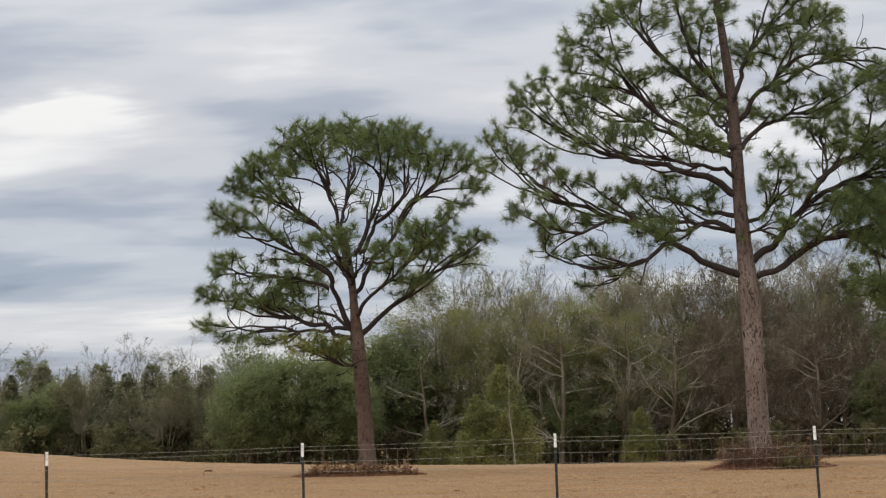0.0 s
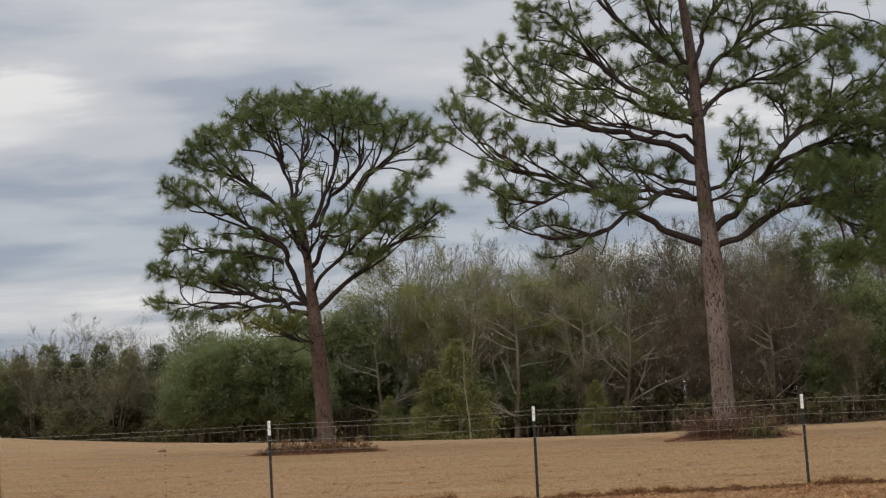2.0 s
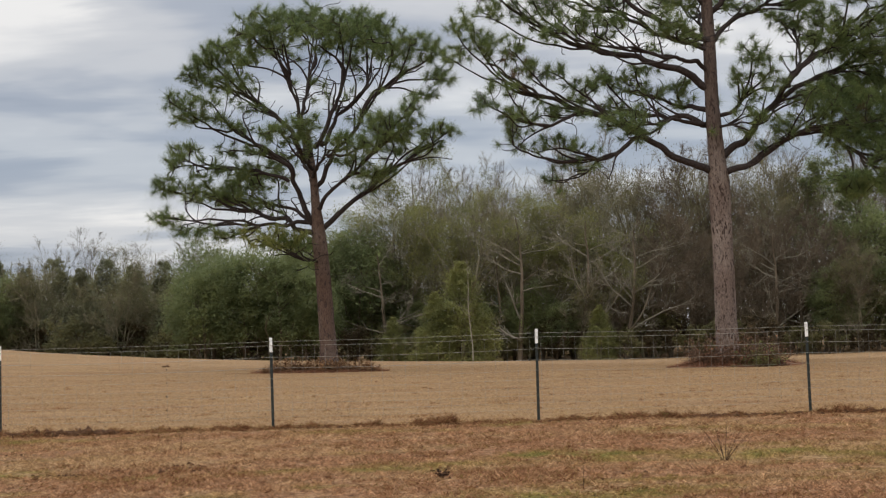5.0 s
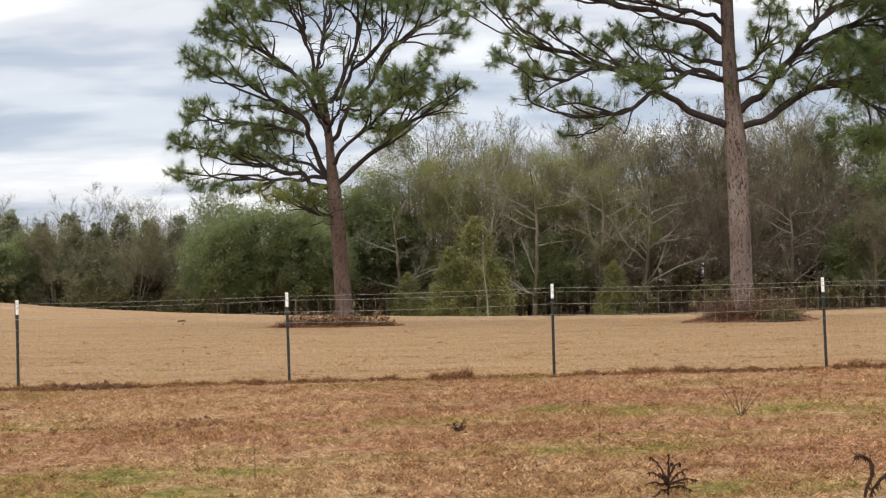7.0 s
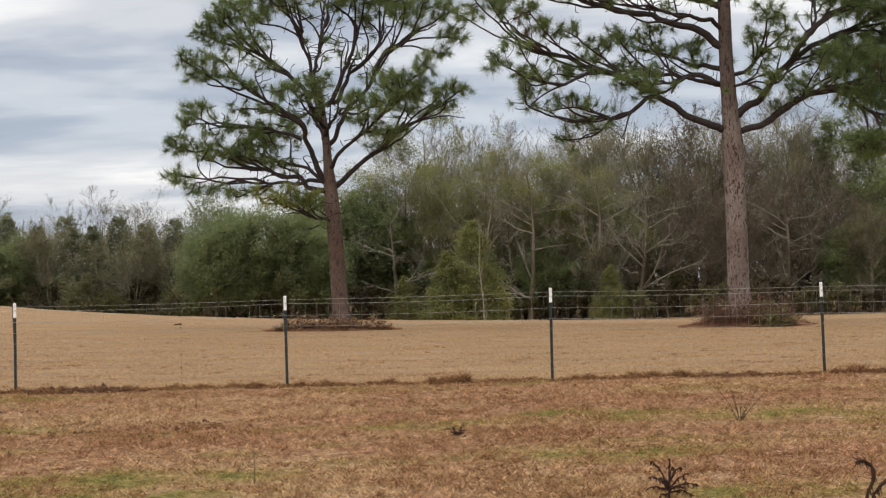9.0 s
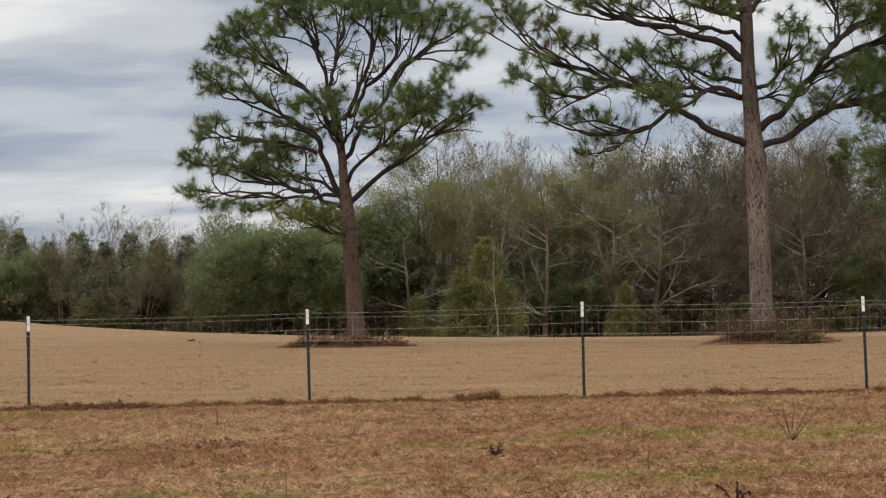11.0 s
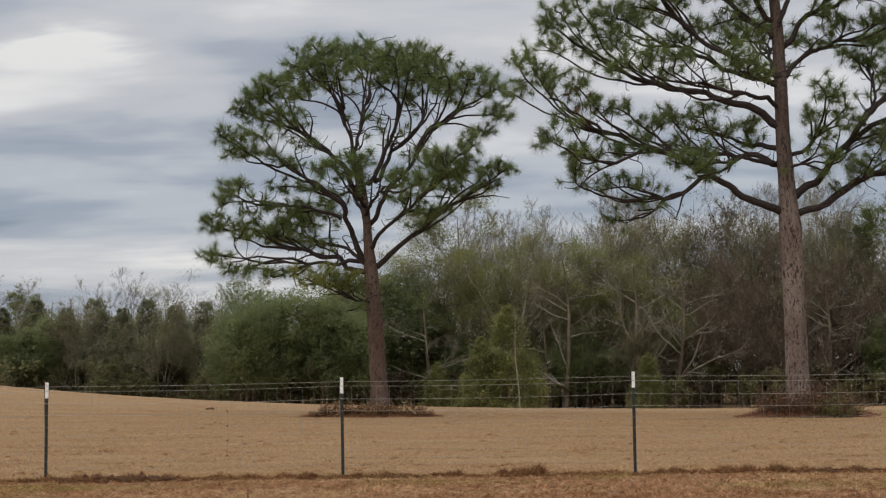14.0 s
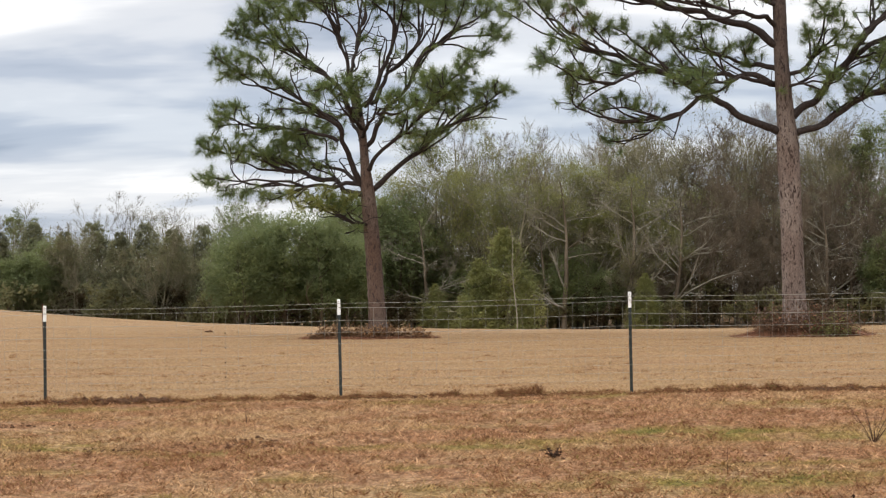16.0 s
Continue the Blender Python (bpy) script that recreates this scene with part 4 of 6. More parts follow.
pine("pine_tree", 9.57, 48.5, TALL_LINE, TALL_THICK, tall_pine_limbs(), "tall spreading longleaf pine with scaly bark on the pasture", 7, 40, 118, BARK_GREY, spacing=0.155, forks=0.55, inner=0.2, size=1.084, foot=0.15, heavy=2.5,
     browned=[(-6.2, -1.2, 8.7, 0.6), (4.2, -1.5, 7.2, 0.5)])

# ---- the wood behind the pasture ----


def sprout(p, d, length, radius, nseg, wobble, lift, rng, taper=0.75):
    """Bent runs from each p along d; returns places and thicknesses (n, nseg + 1)."""
    pts, cur, way = [p], p, d
    for _ in range(nseg):
        way = unit(way + rng.normal(scale=wobble, size=way.shape) + np.array([0, 0, lift]))
        cur = cur + way * (length / nseg)[:, None]
        pts.append(cur)
    return np.stack(pts, 1), radius[:, None] * np.linspace(1, 1 - taper, nseg + 1)[None]


def offshoots(pts, rad, count, t0, t1, angle, ratio, rng, droop=0.0):
    """Starts for count side branches on each run."""
    n, m = pts.shape[0], pts.shape[1] - 1
    t = rng.uniform(t0, t1, (n, count)) * m
    i = np.minimum(t.astype(int), m - 1)
    f = (t - i)[..., None]
    rows = np.arange(n)[:, None]
    a, b = pts[rows, i], pts[rows, i + 1]
    p = a + (b - a) * f
    along = unit(b - a)
    s = unit(np.cross(along, rng.normal(size=along.shape)))
    ang = np.radians(rng.normal(angle, 12, (n, count)))[..., None]
    d = unit(along * np.cos(ang) + s * np.sin(ang) + np.array([0, 0, -droop]))
    run = np.linalg.norm(np.diff(pts, axis=1), axis=-1).sum(1)
    left = 1 - 0.55 * (t / m)
    length = run[:, None] * ratio * left * rng.uniform(0.6, 1.25, (n, count))
    r = (rad[rows, i] * (1 - f[..., 0]) + rad[rows, i + 1] * f[..., 0]) * 0.6
    return p.reshape(-1, 3), d.reshape(-1, 3), length.ravel(), r.ravel()


def runs_mesh(runs, sides):
    p0 = np.concatenate([p[:, :-1].reshape(-1, 3) for p, r in runs])
    p1 = np.concatenate([p[:, 1:].reshape(-1, 3) for p, r in runs])
    r0 = np.concatenate([r[:, :-1].ravel() for p, r in runs])
    r1 = np.concatenate([r[:, 1:].ravel() for p, r in runs])
    return prisms(p0, p1, r0, r1, sides)


def bare_skeleton(rng, height, r0, stems, limbs1, limbs2, limbs3, first, spread, lift, bend=0.16):
    """Trunk runs, thick branches, fine twigs, and the twig ends of a leafless tree."""
    d0 = unit(np.stack([rng.normal(0, 0.05 + 0.16 * (stems > 1), stems), rng.normal(0, 0.05 + 0.16 * (stems > 1), stems), np.ones(stems)], 1))
    trunk = sprout(np.zeros((stems, 3)) + rng.normal(0, 0.12 * (stems > 1), (stems, 3)) * [1, 1, 0] - [0, 0, 0.3], d0,
                   height * rng.uniform(0.82, 1.0, stems), np.full(stems, r0), 10, 0.07, 0.05, rng, 0.85)
    l1 = sprout(*offshoots(*trunk, limbs1, first, 0.97, spread, 0.62, rng), 7, bend, lift, rng)
    l2 = sprout(*offshoots(*l1, limbs2, 0.2, 1.0, 35, 0.52, rng), 3, 0.11, lift, rng)
    p, d, length, r = offshoots(*l2, limbs3, 0.15, 1.0, 33, 0.6, rng)
    l3 = sprout(p, d, length, np.maximum(r, 0.006), 1, 0.12, lift, rng, 0.6)
    return trunk, l1, l2, l3


def twig_ends(l3, rng, count, length, width):
    p, d, ln, _ = offshoots(*l3, count, 0.2, 1.0, 35, 0.75, rng)
    return spray(p, d, np.maximum(ln, length), np.full(len(p), width), rng)


def join(*meshes):
    vs, fs, n = [], [], 0
    for v, f in meshes:
        if f.shape[1] == 4:
            f = np.concatenate([f[:, :3], f[:, (0, 2, 3)]])
        vs.append(v), fs.append(f + n)
        n += len(v)
    return np.concatenate(vs), np.concatenate(fs)


def limb_parts(l1, l2, per, wood, tree):
    """Each main limb with its side branches is a part of its own."""
    for i in range(len(l1[0])):
        side = slice(i * per, (i + 1) * per)
        v, q = runs_mesh([(l1[0][i : i + 1], l1[1][i : i + 1]), (l2[0][side], np.maximum(l2[1][side], 0.008))], 3)
        part("limb", tri_mesh("limb", v, q), wood, tree)


def leafless(kind, seed, height, wood, label, stems=1, limbs=(13, 8, 7), first=0.25, spread=48, lift=0.07, r0=0.14, ends=4, leaf=None, per_tip=0, leaf_size=0.15, stem=None, bend=0.16):
    rng = np.random.default_rng(seed)
    tree = thing(kind, 0, 0, 0, label, "tree", "trees of the wood edge")
    trunk, l1, l2, l3 = bare_skeleton(rng, height, r0, stems, *limbs, first, spread, lift, bend)
    v, q = runs_mesh([trunk], 7)
    part("trunk", tri_mesh("trunk", v, q), stem or wood, tree)
    limb_parts(l1, l2, limbs[1], wood, tree)
    twig = join(runs_mesh([l3], 3), twig_ends(l3, rng, ends, 0.32, 0.017))
    tagged(part("twig_haze", tri_mesh("twig_haze", *twig), wood, tree), kind="stuff")
    if leaf:
        # leaves gather in loose clumps about the ends of the branches
        ends_at = l2[0][:, -1]
        many = len(l3[0]) * per_tip
        hub = ends_at[rng.choice(len(ends_at), max(4, int(len(ends_at) * 0.45)), replace=False)]
        at = hub[rng.integers(0, len(hub), many)]
        v, q = leaves(at + rng.normal(scale=(0.42, 0.42, 0.3), size=at.shape), leaf_size * 1.25, rng, far=True)
        tagged(part("foliage", tri_mesh("foliage", v, q), leaf, tree), kind="stuff")
    return tree


def leafy(kind, seed, height, width, leaf, wood, label, lumps=95, per=115, size=0.19, cone=False, low=0.05):
    """A dense crown: many small clumps of leaves over a rounded or conical form, with gaps between."""
    rng = np.random.default_rng(seed)
    tree = thing(kind, 0, 0, 0, label, "tree", "trees of the wood edge")
    trunk, l1, l2, l3 = bare_skeleton(rng, height * 0.9, 0.13, 1, 12, 5, 2, 0.12, 60, 0.05)
    v, q = runs_mesh([trunk], 6)
    part("trunk", tri_mesh("trunk", v, q), wood, tree)
    limb_parts(l1, l2, 5, wood, tree)
    u = unit(rng.normal(size=(lumps, 3)))
    u[:, 2] = np.where(u[:, 2] < -0.75, -u[:, 2], u[:, 2])
    reach = rng.uniform(0.55, 1.0, lumps) ** 0.6
    if cone:
        h = rng.uniform(low, 0.98, lumps) ** 1.15
        rad = (1 - h) ** 0.7 * width / 2 * rng.uniform(0.5, 1.05, lumps)
        ang = rng.uniform(0, 2 * np.pi, lumps)
        c = np.stack([rad * np.cos(ang), rad * np.sin(ang), h * height], 1)
        lr = width * 0.085 * (1.3 - h)
    else:
        dent = 1 + 0.16 * np.sin(3.1 * u[:, 0] + seed) + 0.14 * np.cos(4.3 * u[:, 1] + 2 * u[:, 2])
        c = u * reach[:, None] * dent[:, None] * np.array([width / 2, width / 2, height * (0.5 - low / 2)]) * 0.87 + np.array([0, 0, height * (0.5 + low / 2)])
        lr = width * rng.uniform(0.05, 0.115, lumps)
    off = unit(rng.normal(size=(lumps, per, 3))) * rng.uniform(0.2, 1.0, (lumps, per, 1)) ** 0.5
    p = c[:, None] + off * lr[:, None, None] * np.array([1.1, 1.1, 0.8])
    p = p.reshape(-1, 3)
    p = p[p[:, 2] > 0.05]
    core = c[rng.integers(0, lumps, lumps * 22)] * np.array([0.84, 0.84, 0.92]) + rng.normal(scale=width * 0.055, size=(lumps * 22, 3))
    core = core[core[:, 2] > 0.15]
    v, q = join(leaves(p, size * 1.15, rng, far=True), leaves(core, size * 2.2, rng, far=True))
    tagged(part("foliage", tri_mesh("foliage", v, q), leaf, tree), kind="stuff")
    return tree


STOCK = {
    "bare": [leafless("bare_tree", s, 12.0, w, "tall leafless grey-brown tree in the wood", limbs=(17, 9, 7), spread=44, first=0.2, r0=r, ends=3, lift=0.11, bend=0.12)
             for s, w, r in ((11, WOOD_BROWN, 0.13), (12, WOOD_BROWN, 0.15), (13, WOOD_GREY, 0.12), (14, WOOD_BROWN, 0.16))],
    "pale": [leafless("bare_tree", s, 9.0, WOOD_PALE, "leafless tree with pale crooked limbs in the wood", limbs=(12, 6, 5), spread=64, lift=0.02, first=0.15, r0=0.19, ends=3, stem=WOOD_BROWN, bend=0.10)
             for s in (21, 22, 23)],
    "brown": [leafless("bare_tree", s, 8.0, WOOD_BROWN, "twiggy reddish-brown leafless thicket tree", stems=4, limbs=(10, 7, 6), spread=46, r0=0.05, ends=3, leaf=LEAF_BROWN, per_tip=1, leaf_size=0.09)
              for s in (31, 32, 33)],
    "grey": [leafless("half_leafed_tree", s, 9.0, WOOD_GREY, "tree with thin grey-green winter leaves", limbs=(14, 7, 6), ends=2, first=0.12, leaf=LEAF_GREY, per_tip=11, leaf_size=0.072)
             for s in (41, 42)],
    "olive": [leafless("half_leafed_tree", s, 10.0, WOOD_GREY, "tree with yellowish olive leaves", limbs=(15, 7, 6), ends=1, first=0.1, spread=44, leaf=LEAF_OLIVE, per_tip=24, leaf_size=0.085)
              for s in (51, 52)],
    "gum": [leafless("half_leafed_tree", 61, 12.5, WOOD_GREY, "slender tall tree with olive-green foliage", limbs=(18, 6, 6), ends=1, first=0.3, spread=58, lift=0.03, leaf=LEAF_OLIVE, per_tip=30, leaf_size=0.10)],
    "scrub": [leafless("scrub_tree", s, 6.5, WOOD_GREY, "scrubby many-stemmed grey-green tree", stems=3, limbs=(9, 6, 6), first=0.08, spread=42, r0=0.06, ends=3, leaf=LEAF_GREY, per_tip=9, leaf_size=0.07)
              for s in (71, 72)],
    "evergreen": [leafy("evergreen_tree", s, 8.0, w, LEAF_DARK, WOOD_BROWN, "dense dark green evergreen tree", 260, 95, 0.105) for s, w in ((81, 6.6), (82, 5.6), (83, 7.2))],
    "cedar": [leafy("cedar_tree", 91, 7.0, 5.8, LEAF_CEDAR, WOOD_GREY, "conical light green cedar", 230, 95, 0.10, cone=True, low=0.02)],
    "fir": [leafy("evergreen_tree", s, 8.0, w, LEAF_FIR, WOOD_BROWN, "grey-green evergreen tree with a pointed top", 230, 80, 0.105, cone=True, low=0.02) for s, w in ((85, 6.2), (86, 5.0))],
    "farpine": [leafy("distant_pine", s, 12.5, 5.0, LEAF_DARK, WOOD_BROWN, "distant pine with a ragged green crown", 50, 170, 0.13, low=0.35) for s in (95, 96)],
    "shrub": [leafy("shrub", s, 3.2, 4.6, m, WOOD_BROWN, lab, 34, 60, 0.15) for s, m, lab in
              ((101, LEAF_GREY, "dull olive undergrowth shrub"), (102, LEAF_BROWN, "withered brown undergrowth shrub"), (103, LEAF_GREY, "dull grey-green undergrowth shrub"))],
}
NOMINAL = {"bare": 12.0, "pale": 9.0, "brown": 8.0, "grey": 9.0, "olive": 10.0, "gum": 12.5, "scrub": 6.5, "evergreen": 8.0, "cedar": 7.0, "fir": 8.0, "farpine": 12.5, "shrub": 3.2}
woods_rng = random.Random(5)
planted = {}


def plant(kind, x, y, height):
    """Sets one tree of the stock: the first of each is moved, the others are copies."""
    n = planted.get(kind, 0)
    planted[kind] = n + 1
    stock = STOCK[kind]
    size = height / NOMINAL[kind]
    at = pose(x, y, float(ground_z(x, y)) - 0.05, 0, 0, woods_rng.uniform(0, 360))
    ob = stock[n % len(stock)]
    if n < len(stock):
        ob.matrix_basis = at @ Matrix.Diagonal((size, size, size, 1))
    else:
        ob = copy_thing(ob, at)
        ob.scale = (size, size, size)


plant('bare', -48.4, 134.3, 11.2)
plant('bare', -34.0, 124.7, 9.7)
plant('bare', -34.4, 134.3, 9.8)
plant('bare', -32.1, 134.3, 11.5)
plant('bare', -29.0, 129.5, 10.0)
plant('bare', -26.5, 134.3, 10.0)
plant('bare', -23.7, 134.3, 11.5)
plant('bare', -23.2, 139.1, 10.5)
plant('bare', -21.2, 141.5, 10.0)
plant('bare', -44.1, 131.9, 10.4)
plant('farpine', -40.0, 129.5, 11.5)
plant('farpine', -44.8, 127.1, 12.1)
plant('grey', -26.5, 125.9, 11.1)
plant('grey', -36.9, 124.7, 9.8)
plant('grey', -23.5, 121.1, 8.8)
plant('fir', -41.0, 118.7, 9.2)
plant('fir', -37.0, 115.1, 8.7)
plant('fir', -36.6, 122.3, 9.8)
plant('fir', -32.4, 116.3, 8.7)
plant('fir', -31.3, 121.1, 9.7)
plant('fir', -27.7, 115.1, 8.5)
plant('fir', -27.4, 122.3, 9.6)
plant('fir', -23.9, 116.3, 8.7)
plant('fir', -22.2, 119.9, 9.2)
plant('scrub', -30.7, 113.9, 7.9)
plant('scrub', -24.7, 113.9, 8.0)
plant('evergreen', -35.4, 113.9, 7.4)
plant('evergreen', -33.6, 116.3, 8.2)
plant('evergreen', -16.8, 106.7, 8.2)
plant('evergreen', -14.2, 109.1, 10.0)
plant('evergreen', -11.5, 107.9, 9.0)
plant('evergreen', -16.8, 111.5, 9.9)
plant('evergreen', -9.6, 109.1, 8.0)
plant('evergreen', -9.0, 119.9, 11.0)
plant('evergreen', -6.6, 117.5, 11.5)
plant('evergreen', -5.4, 121.1, 10.8)
plant('evergreen', -12.1, 124.7, 11.1)
plant('gum', -3.4, 124.7, 16.4)
plant('bare', -2.0, 131.9, 14.1)
plant('bare', -0.2, 136.7, 16.3)
plant('bare', 1.5, 139.1, 16.5)
plant('bare', 3.4, 136.7, 16.5)
plant('bare', 5.3, 140.3, 16.5)
plant('bare', 7.1, 136.7, 16.0)
plant('bare', 7.6, 119.9, 11.2)
plant('bare', 9.7, 124.7, 13.3)
plant('bare', 12.4, 127.1, 14.4)
plant('bare', 9.9, 134.3, 16.4)
plant('bare', 17.5, 129.5, 17.7)
plant('bare', 20.5, 133.1, 17.5)
plant('bare', 15.3, 130.7, 17.7)
plant('bare', 24.8, 129.5, 16.6)
plant('bare', 28.2, 133.1, 17.7)
plant('bare', 29.7, 129.5, 17.7)
plant('bare', 31.1, 124.7, 17.2)
plant('bare', 35.4, 127.1, 17.6)
plant('bare', 37.2, 125.9, 16.5)
plant('bare', 28.6, 119.9, 12.7)
plant('bare', 22.9, 135.5, 17.4)
plant('bare', 41.7, 129.5, 17.4)
plant('olive', 5.1, 117.5, 12.7)
plant('olive', 1.0, 118.7, 11.2)
plant('olive', 8.1, 127.1, 14.7)
plant('grey', 30.4, 123.5, 14.4)
plant('grey', 15.9, 124.7, 16.4)
plant('grey', 12.7, 122.3, 12.8)
plant('grey', 9.7, 119.9, 11.2)
plant('grey', 6.6, 121.1, 11.5)
plant('pale', -2.8, 121.1, 11.8)
plant('pale', -5.4, 116.3, 8.5)
plant('pale', 5.2, 116.3, 9.0)
plant('pale', 10.6, 117.5, 9.8)
plant('pale', 8.1, 116.3, 8.0)
plant('pale', 21.0, 118.7, 6.9)
plant('pale', 28.7, 117.5, 8.5)
plant('olive', 2.8, 116.3, 12.9)
plant('grey', 7.6, 123.5, 13.0)
plant('cedar', 1.7, 105.5, 7.6)
plant('cedar', -0.2, 105.8, 5.5)
plant('cedar', -3.4, 110.9, 3.8)
plant('cedar', 12.1, 111.5, 4.3)
plant('brown', 18.3, 117.5, 10.9)
plant('brown', 19.9, 116.3, 9.9)
plant('brown', 22.6, 121.1, 12.7)
plant('brown', 21.9, 127.1, 15.9)
plant('brown', 13.1, 115.1, 6.1)
plant('brown', 25.7, 117.5, 10.0)
plant('brown', 30.0, 118.7, 10.3)
plant('brown', 23.8, 115.1, 6.9)
plant('brown', 16.5, 116.3, 7.8)
plant('brown', 31.5, 116.3, 8.4)
plant('brown', 24.4, 123.5, 11.2)
plant('olive', 16.1, 117.5, 8.2)
plant('evergreen', 7.0, 116.3, 6.4)
plant('evergreen', 9.1, 115.1, 4.9)
plant('evergreen', 31.0, 116.3, 7.5)
plant('evergreen', 37.0, 121.1, 12.1)
plant('evergreen', 4.2, 118.7, 5.1)
plant('brown', 26.2, 116.3, 4.5)
plant('brown', 12.4, 117.5, 4.0)
plant('farpine', 32.6, 123.5, 17.5)
plant('farpine', 36.9, 129.5, 16.3)
plant('scrub', -4.6, 118.7, 10.0)
plant('scrub', 10.7, 115.1, 6.8)
plant('scrub', 32.8, 115.1, 7.4)
plant('shrub', -40.9, 112.1, 4.2)
plant('shrub', -38.6, 113.2, 3.7)
plant('shrub', -35.1, 110.6, 4.4)
plant('shrub', -33.4, 113.5, 3.6)
plant('shrub', -31.2, 115.1, 3.8)
plant('shrub', -27.6, 111.6, 4.4)
plant('shrub', -25.2, 112.4, 3.1)
plant('shrub', -23.1, 115.2, 4.0)
plant('shrub', -19.8, 111.6, 3.7)
plant('shrub', -17.7, 115.2, 4.3)
plant('shrub', -15.0, 115.1, 3.6)
plant('shrub', -11.8, 111.2, 3.7)
plant('shrub', -9.6, 114.0, 3.4)
plant('shrub', -6.7, 110.8, 3.1)
plant('shrub', -4.3, 114.4, 3.2)
plant('shrub', -1.5, 111.7, 2.6)
plant('shrub', 1.1, 113.2, 3.3)
plant('shrub', 3.8, 115.9, 3.7)
plant('shrub', 6.4, 115.3, 2.4)
plant('shrub', 9.1, 115.7, 3.8)
plant('shrub', 11.8, 115.3, 3.0)
plant('shrub', 13.9, 111.5, 2.4)
plant('shrub', 16.8, 113.9, 2.5)
plant('shrub', 19.3, 113.0, 2.5)
plant('shrub', 21.8, 112.1, 3.0)
plant('shrub', 24.0, 110.8, 3.3)
plant('shrub', 27.4, 114.0, 2.2)
plant('shrub', 29.8, 113.4, 2.6)
plant('shrub', 32.7, 114.5, 2.0)
plant('shrub', 35.9, 116.3, 2.8)
plant('grey', -0.6, 123.5, 13.2)
plant('grey', 7.6, 124.7, 13.0)
plant('grey', 11.5, 128.3, 15.2)
plant('grey', 18.8, 127.1, 14.8)
plant('grey', 23.3, 125.9, 14.6)
plant('grey', 27.5, 127.1, 14.7)
plant('grey', 29.7, 125.9, 15.6)
plant('pale', 6.2, 114.5, 12.0)
plant('pale', 10.8, 115.1, 11.7)
plant('pale', -4.2, 113.9, 9.0)
plant('pale', 26.2, 115.7, 10.6)
plant('pale', 14.5, 115.1, 10.8)
plant('olive', -1.1, 118.7, 12.3)
plant('olive', 7.7, 117.5, 9.3)
plant('olive', 12.9, 119.3, 11.6)
plant('olive', 11.3, 121.1, 12.7)
plant('olive', 13.8, 116.9, 7.9)
plant('grey', 20.7, 123.5, 12.7)
plant('grey', 27.4, 122.3, 12.4)
plant('brown', 14.7, 117.5, 6.6)
plant('brown', 21.3, 117.5, 5.6)
plant('evergreen', -2.0, 117.5, 6.4)
plant('shrub', -4.6, 117.8, 5.4)
plant('shrub', -1.2, 121.3, 5.4)
plant('shrub', 2.4, 119.2, 4.5)
plant('shrub', 6.0, 120.1, 4.8)
plant('shrub', 9.5, 119.4, 4.0)
plant('shrub', 13.0, 118.7, 4.0)
plant('shrub', 16.5, 118.1, 4.5)
plant('shrub', 20.7, 121.7, 5.4)
plant('shrub', 24.4, 122.0, 4.6)
plant('shrub', 28.1, 122.6, 3.6)
plant('shrub', 30.9, 119.5, 4.9)
plant('shrub', 34.4, 119.3, 4.6)

# deep behind the edge the wood closes: a belt of trunks, twigs and leaves


def deep_wood():
    rng = np.random.default_rng(77)

    def fill(n, y0, y1, share, power):
        x, y = rng.uniform(-77, 77, n), rng.uniform(y0, y1, n)
        top = 7.8 + 8.5 / (1 + np.exp(-(x + 4.9) / 3.0)) + 1.1 * np.sin(x * 0.42 + y * 0.83) * np.cos(x * 0.175 + y * 0.25)
        return np.stack([x, y, ground_z(x, y) + top * share * rng.uniform(0, 1, n) ** power], 1)

    v, q = leaves(fill(92000, 128, 160, 0.74, 0.9), 0.5, rng, far=True)
    ob = part("far_wood", tri_mesh("far_wood", v, q), LEAF_GREY)
    tagged(ob, "deep mixed wood behind the edge trees", "woods", kind="stuff")
    p = fill(120000, 125, 163, 0.93, 0.6)
    d = unit(rng.normal(size=p.shape) * np.array([0.42, 0.42, 0.3]) + np.array([0, 0, 1.0]))
    v, f = spray(p, d, rng.uniform(0.7, 2.2, len(p)), rng.uniform(0.021, 0.047, len(p)), rng)
    ob = part("far_twigs", tri_mesh("far_twigs", v, f), WOOD_GREY)
    tagged(ob, "grey-brown bare twigs deep in the wood", "woods", kind="stuff")
    m = 1300
    p = np.stack([rng.uniform(-74, 74, m), rng.uniform(127, 165, m), np.full(m, -1.5)], 1)
    tall = rng.uniform(5.5, 10.3, m)
    sv, sq = prisms(p, p + np.stack([rng.normal(0, 0.5, m), rng.normal(0, 0.5, m), tall], 1), np.full(m, 0.084), np.full(m, 0.024), 3)
    ob = part("far_trunks", tri_mesh("far_trunks", sv, sq), WOOD_GREY)
    tagged(ob, "thin grey-brown trunks deep in the wood", "woods", kind="stuff")


deep_wood()


